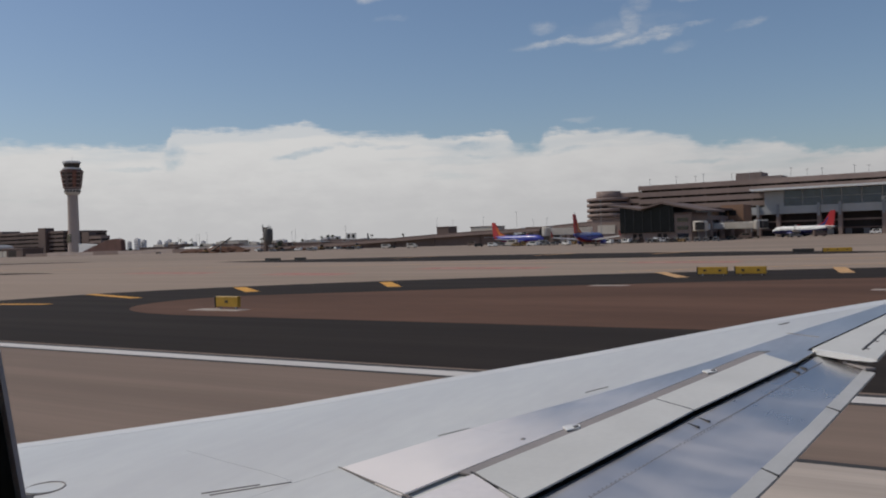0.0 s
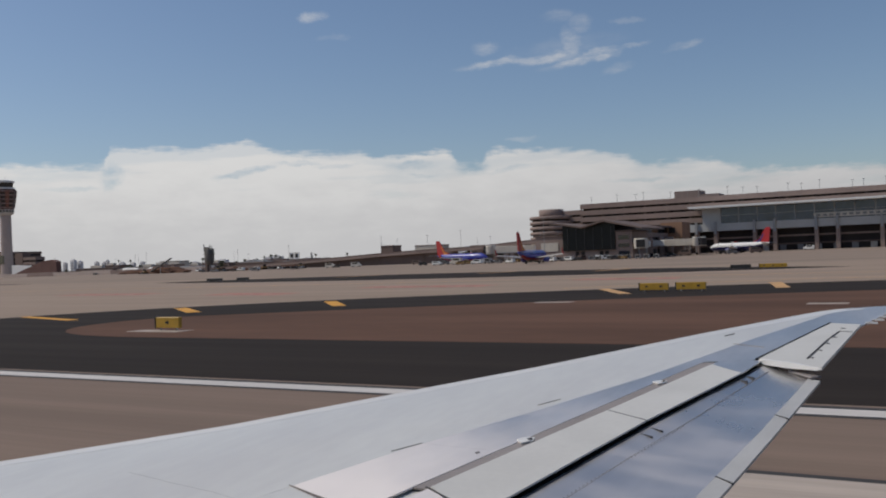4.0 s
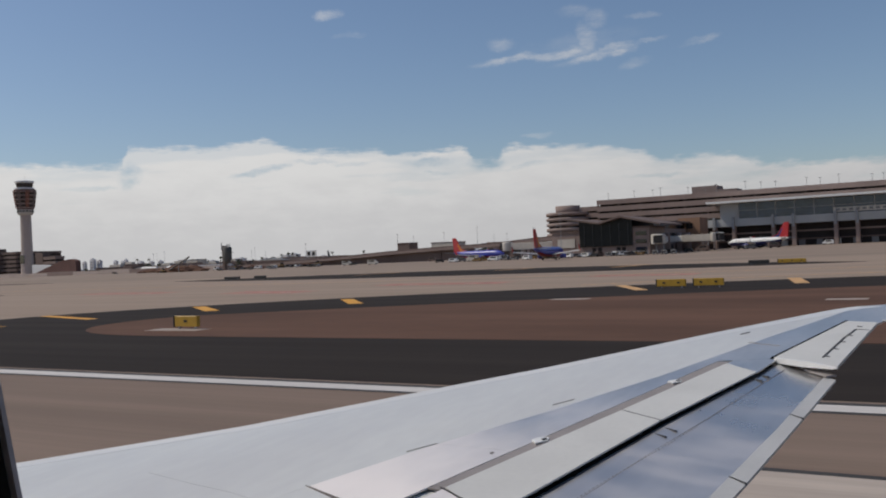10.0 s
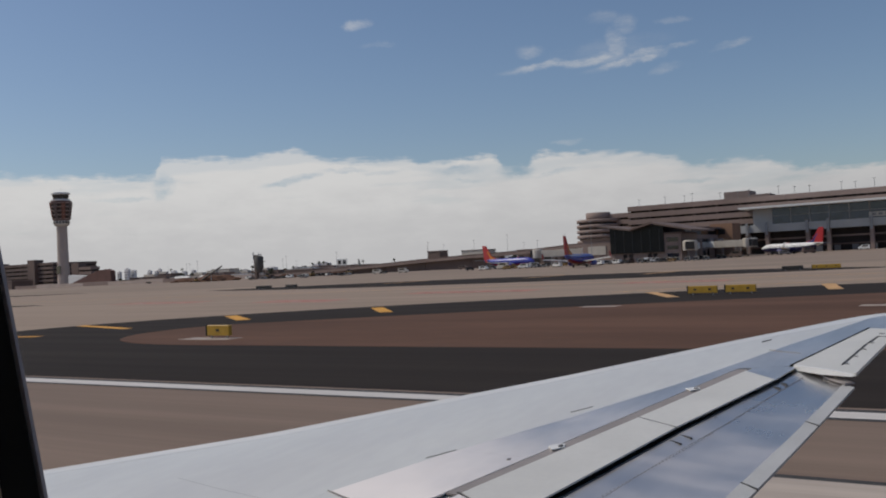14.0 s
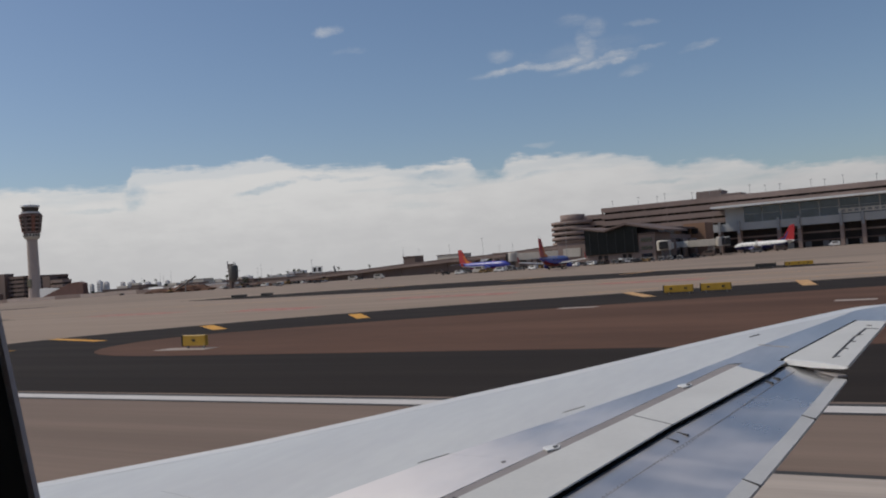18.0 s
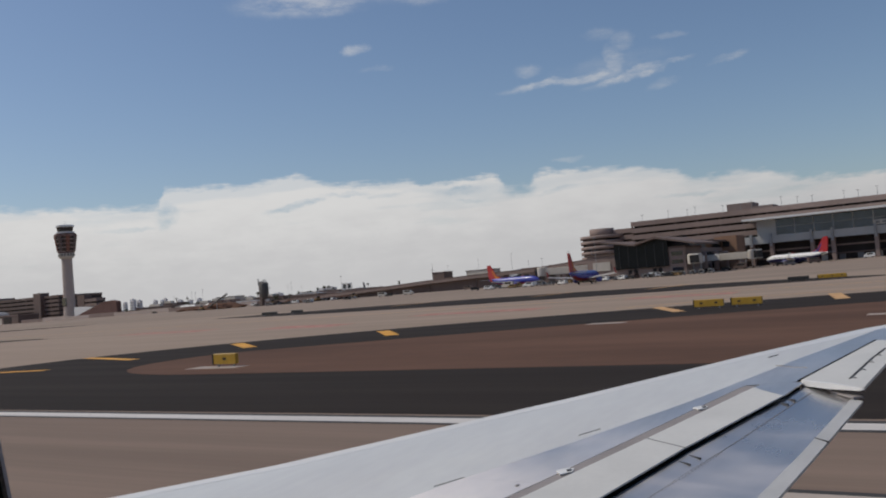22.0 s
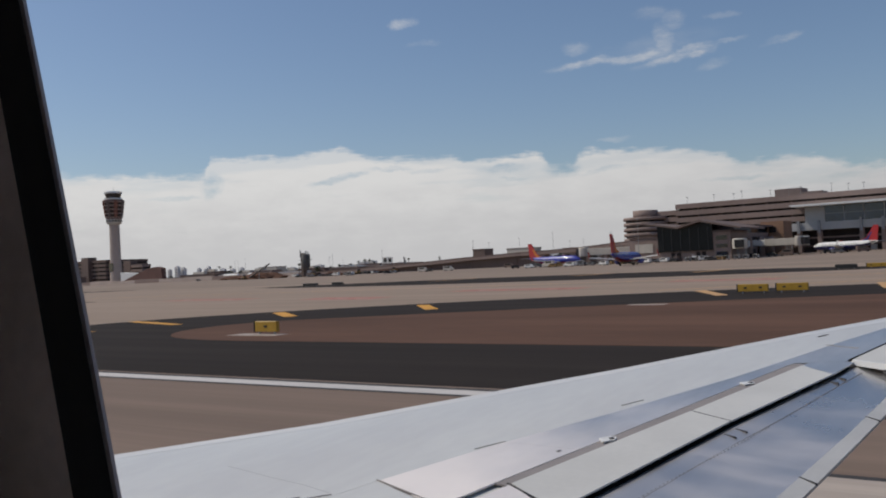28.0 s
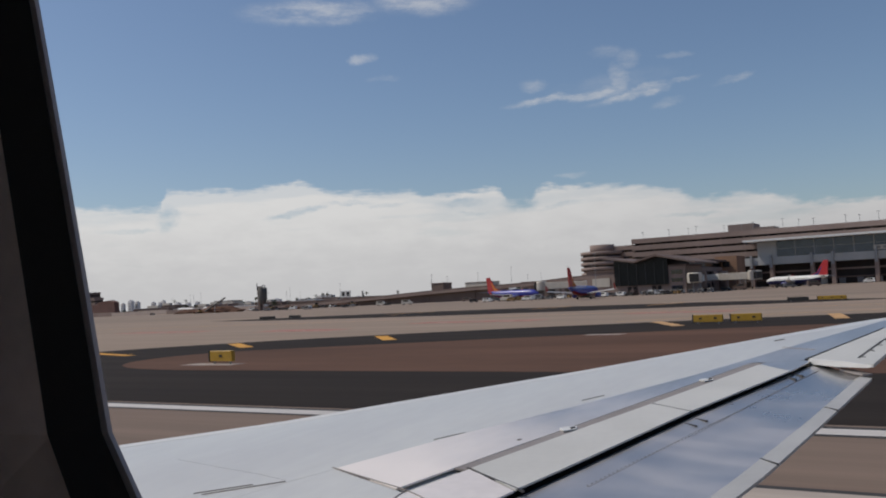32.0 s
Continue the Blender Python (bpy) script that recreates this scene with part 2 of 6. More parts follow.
# ---- materials ----
def mat(name, col, rough=0.8, metal=0.0, var=0.25, scale=1.0, stretch=(1, 1, 1), fine=12.0, bump=0.0, tint=None, coat=0.0, island=0.0, spec=0.5, wave=0.0, film=0.0, fade=None, patch=0.75):
    m = bpy.data.materials.new(name)
    m.use_nodes = True
    t = m.node_tree
    b = t.nodes["Principled BSDF"]
    b.inputs["Roughness"].default_value, b.inputs["Metallic"].default_value = rough, metal
    b.inputs["Coat Weight"].default_value = coat
    b.inputs["Specular IOR Level"].default_value = spec
    co = t.nodes.new("ShaderNodeTexCoord")
    mp = t.nodes.new("ShaderNodeMapping")
    mp.inputs["Scale"].default_value = stretch
    t.links.new(co.outputs["Object"], mp.inputs[0])
    outs = []
    for sc, de in ((scale, 5), (scale * fine, 4)):
        n = t.nodes.new("ShaderNodeTexNoise")
        n.inputs["Scale"].default_value, n.inputs["Detail"].default_value = sc, de
        t.links.new(mp.outputs[0], n.inputs["Vector"])
        outs.append(n.outputs["Fac"])
    f = math_node(t, "MULTIPLY_ADD", outs[0], 0.65, math_node(t, "MULTIPLY", outs[1], 0.35))
    f = smooth(t, f, 0.3, 0.7)
    if island:
        oi = t.nodes.new("ShaderNodeObjectInfo")
        f = math_node(t, "MULTIPLY_ADD", oi.outputs["Random"], island, math_node(t, "MULTIPLY", f, 1 - island))
    mx = t.nodes.new("ShaderNodeMixRGB")
    tint = tint or (1, 1, 1)
    mx.inputs[1].default_value = (*[c * (1 - var) for c in col], 1)
    mx.inputs[2].default_value = (*[min(1, c * (1 + var) * k) for c, k in zip(col, tint)], 1)
    t.links.new(f, mx.inputs[0])
    t.links.new(mx.outputs[0], b.inputs["Base Color"])
    rr = math_node(t, "MULTIPLY_ADD", outs[1], 0.25 * rough, rough * 0.875)
    t.links.new(rr, b.inputs["Roughness"])
    if film:
        nf = t.nodes.new("ShaderNodeTexNoise")
        nf.inputs["Scale"].default_value, nf.inputs["Detail"].default_value, nf.inputs["Roughness"].default_value = patch, 3 if fade and fade[3] else 8, 0.55
        mf = t.nodes.new("ShaderNodeMapping")
        mf.inputs["Scale"].default_value, mf.inputs["Rotation"].default_value = ((0.9, 1.9, 1), (0, 0, 0.25)) if fade and fade[3] else ((1.3, 1.0, 1), (0, 0, 0.5))
        t.links.new(co.outputs["Object"], mf.inputs[0])
        t.links.new(mf.outputs[0], nf.inputs["Vector"])
        dust = smooth(t, nf.outputs["Fac"], 0.36, 0.68)
        if fade:
            # dust lies thicker towards the root of the wing
            sy = t.nodes.new("ShaderNodeSeparateXYZ")
            t.links.new(co.outputs["Object"], sy.inputs[0])
            thick = smooth(t, math_node(t, "MULTIPLY_ADD", nf.outputs["Fac"], -2.6, math_node(t, "ADD", sy.outputs[1], 1.3)), fade[1], fade[0])
            if fade[3]:
                dust = math_node(t, "MULTIPLY", thick, math_node(t, "MULTIPLY_ADD", dust, 0.65, 0.3))
                dust = math_node(t, "MULTIPLY_ADD", dust, 0.92, 0.06)
            else:
                dust = math_node(t, "MULTIPLY_ADD", thick, 0.88, math_node(t, "MULTIPLY", dust, 0.12))
            md = t.nodes.new("ShaderNodeMixRGB")
            md.inputs[2].default_value = (*fade[2], 1)
            t.links.new(dust, md.inputs[0])
            t.links.new(mx.outputs[0], md.inputs[1])
            t.links.new(md.outputs[0], b.inputs["Base Color"])
        t.links.new(math_node(t, "MULTIPLY_ADD", dust, -film * metal, metal), b.inputs["Metallic"])
        rr = math_node(t, "MULTIPLY_ADD", dust, 0.28 * film, rr)
        t.links.new(rr, b.inputs["Roughness"])
    if wave:
        nw = t.nodes.new("ShaderNodeTexNoise")
        nw.inputs["Scale"].default_value, nw.inputs["Detail"].default_value = 1.0, 2
        mw = t.nodes.new("ShaderNodeMapping")
        mw.inputs["Scale"].default_value = (2.2, 0.8, 1)
        t.links.new(co.outputs["Object"], mw.inputs[0])
        t.links.new(mw.outputs[0], nw.inputs["Vector"])
        bp = t.nodes.new("ShaderNodeBump")
        bp.inputs["Strength"].default_value, bp.inputs["Distance"].default_value = wave, 0.04
        t.links.new(nw.outputs["Fac"], bp.inputs["Height"])
        t.links.new(bp.outputs[0], b.inputs["Normal"])
    if bump:
        bp = t.nodes.new("ShaderNodeBump")
        bp.inputs["Strength"].default_value, bp.inputs["Distance"].default_value = bump, 0.02
        t.links.new(outs[1], bp.inputs["Height"])
        t.links.new(bp.outputs[0], b.inputs["Normal"])
    return m


def glassy(name, col, rough=0.08, var=0.3, scale=0.2):
    m = mat(name, col, rough, 0.0, var, scale)
    m.node_tree.nodes["Principled BSDF"].inputs["Specular IOR Level"].default_value = 0.8
    return m


M = dict(
    runway=mat("runway_concrete", (0.203, 0.150, 0.118), 0.9, 0, 0.14, 0.35, (0.05, 1.6, 1), 9, 0.1, spec=0.2),
    shoulder=mat("shoulder_asphalt", (0.030, 0.0240, 0.0205), 0.95, 0, 0.25, 0.3, (0.06, 1.5, 1), 8, 0.15, spec=0.1),
    soil=mat("desert_soil", (0.118, 0.068, 0.049), 0.95, 0, 0.22, 0.12, (0.25, 1.2, 1), 14, 0.3, (1.0, 0.98, 0.95), spec=0.1),
    taxi=mat("taxiway_concrete", (0.30, 0.233, 0.182), 0.9, 0, 0.12, 0.12, (0.1, 1.2, 1), 9, spec=0.15),
    apron=mat("apron_concrete", (0.27, 0.212, 0.168), 0.9, 0, 0.14, 0.03, (0.35, 1.2, 1), 9, spec=0.15),
    far=mat("desert_plain", (0.17, 0.135, 0.105), 0.95, 0, 0.3, 0.006, (1, 1, 1), 8),
    white_line=mat("white_marking", (0.57, 0.54, 0.51), 0.8, 0, 0.12, 0.8, (0.1, 2, 1)),
    worn_white=mat("worn_white_marking", (0.42, 0.36, 0.31), 0.85, 0, 0.15, 0.6, (0.1, 2, 1)),
    pad=mat("pale_pad", (0.34, 0.285, 0.245), 0.85, 0, 0.2, 1.2),
    black_line=mat("black_marking", (0.035, 0.033, 0.032), 0.85, 0, 0.15, 1.0),
    yellow=mat("yellow_marking", (0.62, 0.30, 0.03), 0.75, 0, 0.14, 1.2, (0.4, 1, 1)),
    pale_yellow=mat("worn_yellow_marking", (0.52, 0.305, 0.13), 0.8, 0, 0.2, 0.8),
    red_line=mat("red_marking", (0.34, 0.15, 0.115), 0.8, 0, 0.3, 0.5),
    sign_yellow=mat("sign_yellow", (0.40, 0.235, 0.02), 0.5, 0, 0.1, 2.0),
    sign_black=mat("sign_black", (0.02, 0.018, 0.017), 0.5, 0, 0.2, 2.0),
    paint=mat("wing_paint", (0.65, 0.638, 0.605), 0.36, 0, 0.08, 0.55, (1.6, 0.5, 1), 12, 0, (0.985, 1.0, 0.99), 0.25),
    # wing paint made paler, a sheen put into the colour
    lead=mat("leading_edge_sheen", (0.70, 0.685, 0.66), 0.34, 0, 0.06, 1.2, (1, 0.4, 1), 10, coat=0.2),
    spoiler=mat("spoiler_paint", (0.585, 0.58, 0.548), 0.5, 0, 0.06, 1.5, (1, 1, 1), 14),
    pale=mat("dusty_metal", (0.78, 0.735, 0.72), 0.48, 0.15, 0.08, 1.4, (1, 1, 1), 9, wave=0.2, film=0.6),
    metal=mat("polished_skin", (0.68, 0.665, 0.65), 0.32, 0.8, 0.10, 1.6, (1.6, 0.5, 1), 6, wave=0.2, film=1.0, fade=(4.7, 7.2, (0.90, 0.84, 0.80), False)),
    flap=mat("flap_metal", (0.585, 0.58, 0.58), 0.24, 0.9, 0.10, 0.8, (2.4, 0.35, 1), 6, wave=0.16, film=0.62, patch=0.7, fade=(5.4, 8.8, (0.62, 0.60, 0.605), True)),
    strip=mat("seal_strip", (0.27, 0.245, 0.235), 0.7, 0, 0.10, 2.0),
    edge=mat("trailing_paint", (0.46, 0.46, 0.45), 0.5, 0, 0.08, 2.0),
    # near-black for the painted cove shade and for the aileron's hinge gap
    gap=mat("cove_shade_and_joint", (0.012, 0.011, 0.010), 0.9, 0, 0.2, 3.0, spec=0.1),
    line=mat("dark_seam", (0.045, 0.045, 0.047), 0.7, 0, 0.2, 3.0),
    panel=mat("cabin_panel", (0.66, 0.57, 0.51), 0.8, 0, 0.12, 6.0),
    lining=mat("cabin_lining", (0.80, 0.75, 0.70), 0.7, 0, 0.08, 3.0),
    rubber=mat("window_gasket", (0.030, 0.026, 0.026), 0.7, 0, 0.2, 8.0),
    rim=mat("window_rim", (0.40, 0.35, 0.33), 0.6, 0, 0.15, 9.0),
    plant=mat("plant_grey", (0.105, 0.10, 0.092), 0.7, 0.1, 0.2, 0.3, (1, 1, 0.3), 8),
    tower=mat("tower_concrete", (0.44, 0.362, 0.318), 0.85, 0, 0.10, 0.05, (1, 1, 0.4), 10),
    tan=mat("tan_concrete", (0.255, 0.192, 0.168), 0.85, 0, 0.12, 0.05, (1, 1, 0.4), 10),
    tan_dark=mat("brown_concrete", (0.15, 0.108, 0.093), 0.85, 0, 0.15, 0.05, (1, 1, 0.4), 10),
    rust=mat("rust_panel", (0.21, 0.085, 0.055), 0.7, 0, 0.15, 0.2),
    redbrown=mat("red_brown_panel", (0.125, 0.062, 0.05), 0.75, 0, 0.15, 0.1),
    infill=mat("red_infill", (0.16, 0.05, 0.04), 0.75, 0, 0.2, 0.15),
    machine=mat("ochre_machine", (0.24, 0.145, 0.05), 0.6, 0, 0.25, 1.0),
    # near-black colour carries the shade of open decks, bays and doorways
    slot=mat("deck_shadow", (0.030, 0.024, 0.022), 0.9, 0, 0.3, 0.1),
    dark_glass=glassy("dark_glass", (0.018, 0.020, 0.022)),
    glass=glassy("blue_glass", (0.045, 0.062, 0.095), 0.14),
    pale_panel=mat("pale_grey_panel", (0.40, 0.40, 0.39), 0.55, 0, 0.08, 0.1),
    black_glass=mat("black_glass", (0.012, 0.012, 0.011), 0.35, 0, 0.3, 0.3, spec=0.25),
    orange_tan=mat("orange_tan_concrete", (0.27, 0.155, 0.095), 0.85, 0, 0.12, 0.08),
    steel=mat("grey_steel", (0.30, 0.30, 0.30), 0.55, 0.3, 0.12, 0.4),
    white=mat("white_paint", (0.72, 0.72, 0.70), 0.5, 0, 0.06, 0.5),
    cream=mat("cream_paint", (0.52, 0.48, 0.42), 0.6, 0, 0.1, 0.3),
    blue=mat("fuselage_blue", (0.045, 0.055, 0.33), 0.35, 0, 0.08, 0.2, coat=0.3),
    belly_blue=mat("belly_blue", (0.035, 0.04, 0.16), 0.4, 0, 0.08, 0.2, coat=0.3),
    red=mat("tail_red", (0.42, 0.028, 0.03), 0.4, 0, 0.08, 0.2, coat=0.3),
    orange=mat("stripe_orange", (0.60, 0.22, 0.03), 0.4, 0, 0.08, 0.3),
    tyre=mat("tyre_rubber", (0.015, 0.015, 0.015), 0.85, 0, 0.2, 3.0),
    car_grey=mat("car_grey", (0.16, 0.16, 0.17), 0.35, 0.2, 0.1, 1.0, coat=0.4),
    car_dark=mat("car_dark", (0.03, 0.03, 0.035), 0.35, 0.1, 0.1, 1.0, coat=0.4),
    # rock tones with the distance haze mixed in, paler for the farther ridge
    mountain=mat("hazy_rock", (0.185, 0.183, 0.185), 1.0, 0, 0.12, 0.004, (1, 1, 1), 10),
    mountain_far=mat("pale_hazy_rock", (0.33, 0.335, 0.35), 1.0, 0, 0.06, 0.004, (1, 1, 1), 10),
    leaf=mat("tree_leaves", (0.045, 0.055, 0.028), 0.8, 0, 0.4, 0.6, (1, 1, 1), 8, island=0.4),
    palm_leaf=mat("palm_fronds", (0.055, 0.062, 0.03), 0.8, 0, 0.35, 0.8, (1, 1, 1), 8),
    bark=mat("bark", (0.10, 0.075, 0.055), 0.9, 0, 0.3, 1.0),
    # pale albedo holds the aerial haze; no haze volume is built
    city=mat("haze_paled_city", (0.62, 0.60, 0.60), 0.9, 0, 0.12, 0.02, island=0.6),
)


# ---- mesh helpers ----
def rise(y):
    """Height of the ground: the apron climbs gently away from the taxiway."""
    return max(0.0, min(1.6, (y - 260) * 0.0045)) if y < 1500 else -0.5


def thing(name, label, category, group="", kind="", at=(0, 0, 0)):
    ob = new(name)
    ob.location = (at[0], at[1], at[2] + rise(at[1]))
    return tagged(ob, label, category, group, kind)


def mesh_of(bm, name, material):
    for e in bm.edges:
        if len(e.link_faces) == 2 and e.calc_face_angle(0) > 0.6:
            e.smooth = False
    me = bpy.data.meshes.new(name)
    bm.to_mesh(me)
    bm.free()
    for m in (material if isinstance(material, (list, tuple)) else (material,)):
        me.materials.append(m)
    return me


def part(name, bm, material, parent=None, label=""):
    ob = new(name, mesh_of(bm, name, material))
    if parent is not None:
        ob.parent = parent
    return tagged(ob, label)


def whole(name, bm, material, label, category="", kind="", group=""):
    ob = new(name, mesh_of(bm, name, material))
    return tagged(ob, label, category, group, kind)


def add_box(bm, x0, x1, y0, y1, z0, z1, bevel=0.0, mi=0):
    r = bmesh.ops.create_cube(bm, size=1, matrix=Matrix.Translation(((x0 + x1) / 2, (y0 + y1) / 2, (z0 + z1) / 2)) @ Matrix.Diagonal((x1 - x0, y1 - y0, z1 - z0, 1)))
    fs = {f for v in r["verts"] for f in v.link_faces}
    for f in fs:
        f.material_index = mi
    if bevel:
        es = {e for v in r["verts"] for e in v.link_edges}
        bmesh.ops.bevel(bm, geom=list(es), offset=bevel, segments=1, affect="EDGES")
    return bm


def box(x0, x1, y0, y1, z0, z1, bevel=0.0):
    return add_box(bmesh.new(), x0, x1, y0, y1, z0, z1, bevel)


def prism(poly, axis_lo, axis_hi, axis="y"):
    """A closed outline, extruded along y (points are x, z) or z (points are x, y)."""
    bm = bmesh.new()
    mk = (lambda p, a: (p[0], a, p[1])) if axis == "y" else (lambda p, a: (p[0], p[1], a))
    lo = [bm.verts.new(mk(p, axis_lo)) for p in poly]
    hi = [bm.verts.new(mk(p, axis_hi)) for p in poly]
    bm.faces.new(lo)
    bm.faces.new(hi[::-1])
    for i in range(len(poly)):
        j = (i + 1) % len(poly)
        bm.faces.new((lo[j], lo[i], hi[i], hi[j]))
    bmesh.ops.recalc_face_normals(bm, faces=bm.faces)
    return bm


def lathe(rings, n=24, cx=0.0, cy=0.0, smooth_shade=True):
    """A turned body: rings of (radius, z)."""
    bm = bmesh.new()
    vs = [[bm.verts.new((cx + r * math.cos(2 * math.pi * k / n), cy + r * math.sin(2 * math.pi * k / n), z)) for k in range(n)] for r, z in rings]
    for a, b in zip(vs, vs[1:]):
        for k in range(n):
            f = bm.faces.new((a[k], a[(k + 1) % n], b[(k + 1) % n], b[k]))
            f.smooth = smooth_shade
    bm.faces.new(vs[0][::-1])
    bm.faces.new(vs[-1])
    return bm


def tube(points, radius, n=6):
    bm = bmesh.new()
    rows = []
    pts = [Vector(p) for p in points]
    for i, p in enumerate(pts):
        d = (pts[min(i + 1, len(pts) - 1)] - pts[max(i - 1, 0)]).normalized()
        a = d.orthogonal().normalized()
        b = d.cross(a)
        r = radius[i] if isinstance(radius, (list, tuple)) else radius
        rows.append([bm.verts.new(p + r * (math.cos(2 * math.pi * k / n) * a + math.sin(2 * math.pi * k / n) * b)) for k in range(n)])
    for u, v in zip(rows, rows[1:]):
        for k in range(n):
            bm.faces.new((u[k], u[(k + 1) % n], v[(k + 1) % n], v[k]))
    bm.faces.new(rows[0][::-1])
    bm.faces.new(rows[-1])
    bmesh.ops.recalc_face_normals(bm, faces=bm.faces)
    return bm


def lerp_line(pts, y):
    """x on a polyline of (x, y) at y."""
    for (xa, ya), (xb, yb) in zip(pts, pts[1:]):
        if y <= yb or (xb, yb) == pts[-1]:
            return xa + (xb - xa) * (y - ya) / (yb - ya)
    return pts[-1][0]


# ---- ground ----
def flat(name, x0, x1, y0, y1, z, material, label, category="", nx=1, thick=0.3):
    bm = box(x0, x1, y0, y1, z - thick, z)
    return whole(name, bm, material, label, category, "structure")


bm = bmesh.new()
R_ = 4700
vs = [bm.verts.new((R_ * math.cos(a * math.pi / 24), R_ * math.sin(a * math.pi / 24), -0.03)) for a in range(48)]
bm.faces.new(vs)
whole("ground", bm, M["far"], "flat desert plain round the airport", "ground", "structure")
flat("runway", -2600, 1400, -24, 22.2, 0.02, M["runway"], "tan grooved concrete runway", "runway")
flat("taxiway", -2600, 1400, 22.2, 212, 0.0, M["taxi"], "pale concrete taxiway", "taxiway")
bm = bmesh.new()
rows = [[bm.verts.new((x, y, rise(y))) for y in (212, 260, 440, 616, 1300, 1600)] for x in (-2600, -600, 1400)]
for u, v in zip(rows, rows[1:]):
    for k in range(5):
        bm.faces.new((u[k], v[k], v[k + 1], u[k + 1]))
whole("apron", bm, M["apron"], "wide concrete apron rising gently to the terminals", "apron", "structure")


def bend(p0, p1, p2, p3, n=14):
    """Points along a smooth bend between p0 and p3."""
    out = []
    for i in range(n + 1):
        u = i / n
        w = ((1 - u) ** 3, 3 * u * (1 - u) ** 2, 3 * u * u * (1 - u), u ** 3)
        out.append(tuple(sum(k * p[a] for k, p in zip(w, (p0, p1, p2, p3))) for a in (0, 1)))
    return out


def sheet(name, outline, z, material, label, category):
    return whole(name, prism(outline, z - 0.25, z, "z"), material, label, category, "structure")


# the island between runway and taxiway: black paved margin, bare soil inside, rounded end where the cross taxiway meets it
PAVED = bend((45, 105), (-12, 105), (-72, 70), (-71, 44), 20) + bend((-71, 44), (-70, 31), (-64, 22.21), (-50, 22.21))[1:]
BARE = bend((48, 87), (2, 87), (-30, 64), (-50, 50.5), 20) + bend((-50, 50.5), (-55, 46.5), (-52.5, 34.6), (-39, 34.6))[1:]
sheet("runway_shoulder", [(1400, 22.21), (1400, 105)] + PAVED, 0.012, M["shoulder"], "black asphalt shoulder round the soil island", "shoulder")
sheet("soil_strip", [(1400, 34.6), (1400, 87)] + BARE, 0.02, M["soil"], "bare reddish-brown soil between runway and taxiway", "ground")
sheet("shoulder_west", [(-2600, 22.21), (-2600, 105), (-162, 105)] + bend((-154, 102), (-190, 92), (-260, 22.21), (-330, 22.21)), 0.012, M["shoulder"], "black asphalt shoulder beyond the cross taxiway", "shoulder")
sheet("soil_west", [(-2600, 34.6), (-2600, 87), (-210, 87)] + bend((-204, 85), (-225, 76), (-280, 34.6), (-330, 34.6)), 0.02, M["soil"], "bare reddish-brown soil beyond the cross taxiway", "ground")
sheet("infield_strip", bend((-192, 178), (-130, 146), (-60, 138), (-13, 157)) + bend((-13, 157), (-50, 206), (-150, 214), (-192, 178))[1:-1], 0.012, M["shoulder"], "dark asphalt infield strip between taxiway and apron", "shoulder")
sheet("infield_strip_east", [(700, 152), (700, 200)] + bend((120, 200), (60, 200), (30, 180), (24, 166)) + bend((24, 166), (50, 156), (80, 152), (120, 152))[1:], 0.012, M["shoulder"], "dark asphalt infield strip between taxiway and apron", "shoulder")
sheet("infield_strip_west", [(-1600, 226), (-1600, 196)] + bend((-400, 196), (-350, 200), (-320, 212), (-304, 221))[:-1] + [(-304, 221), (-330, 226)], 0.022, M["shoulder"], "dark asphalt infield strip between taxiway and apron", "shoulder")


def stripe(name, corners, z, material, label):
    bm = bmesh.new()
    lo = [bm.verts.new((x, y, z - 0.01)) for x, y in corners]
    hi = [bm.verts.new((x, y, z)) for x, y in corners]
    bm.faces.new(hi)
    for i in range(len(corners)):
        j = (i + 1) % len(corners)
        bm.faces.new((lo[i], lo[j], hi[j], hi[i]))
    bmesh.ops.recalc_face_normals(bm, faces=bm.faces)
    return whole(name, bm, material, label, "marking", "structure")


def long_line(name, y0, y1, z, material, label, x0=-2500, x1=1300):
    return stripe(name, ((x0, y0), (x1, y0), (x1, y1), (x0, y1)), z, material, label)


long_line("runway_edge_border", 20.55, 21.95, 0.026, M["black_line"], "black border of the runway edge line")
long_line("runway_edge_line", 20.80, 21.58, 0.031, M["white_line"], "continuous white runway edge line")
# worn bars across the paved margin, square to its edge
for xa, ya, xb, yb, w in ((-15.0, 96.5, -12.3, 83.5, 0.62), (-30.3, 87.4, -24.4, 76.2, 0.55), (-51.6, 69.6, -45, 62, 0.6), (-62.2, 60.6, -54.5, 54.6, 0.6), (-69.9, 49.9, -59, 46.3, 0.45), (-69.5, 38, -60.5, 39.6, 0.45), (10, 101, 13, 87, 0.9)):
    d = Vector((xb - xa, yb - ya)).normalized()
    o = Vector((-d.y, d.x)) * w
    a, b = Vector((xa, ya)), Vector((xb, yb))
    stripe("taxiway_shoulder_bar", [tuple(q) for q in (a - o, b - o, b + o, a + o)], 0.026, M["yellow" if xa < -40 else "pale_yellow"], "worn yellow painted bar on the paved margin")
for k in range(12):
    x = 40 + 24 * k
    stripe("taxiway_shoulder_bar", ((x + 1.6, 89.0), (x + 3.4, 89.0), (x - 2.2, 103.5), (x - 4.0, 103.5)), 0.021, M["pale_yellow"], "worn pale yellow painted bar on the taxiway shoulder")
for x, y in ((-62, 27), (150, 28), (167, 28), (184, 28), (201, 28)):
    stripe("shoulder_bar", ((x - 0.5, y - 2.4), (x + 0.6, y - 2.4), (x + 0.9, y + 2.4), (x - 0.2, y + 2.4)), 0.021, M["yellow"], "orange-yellow painted bar on the black shoulder")
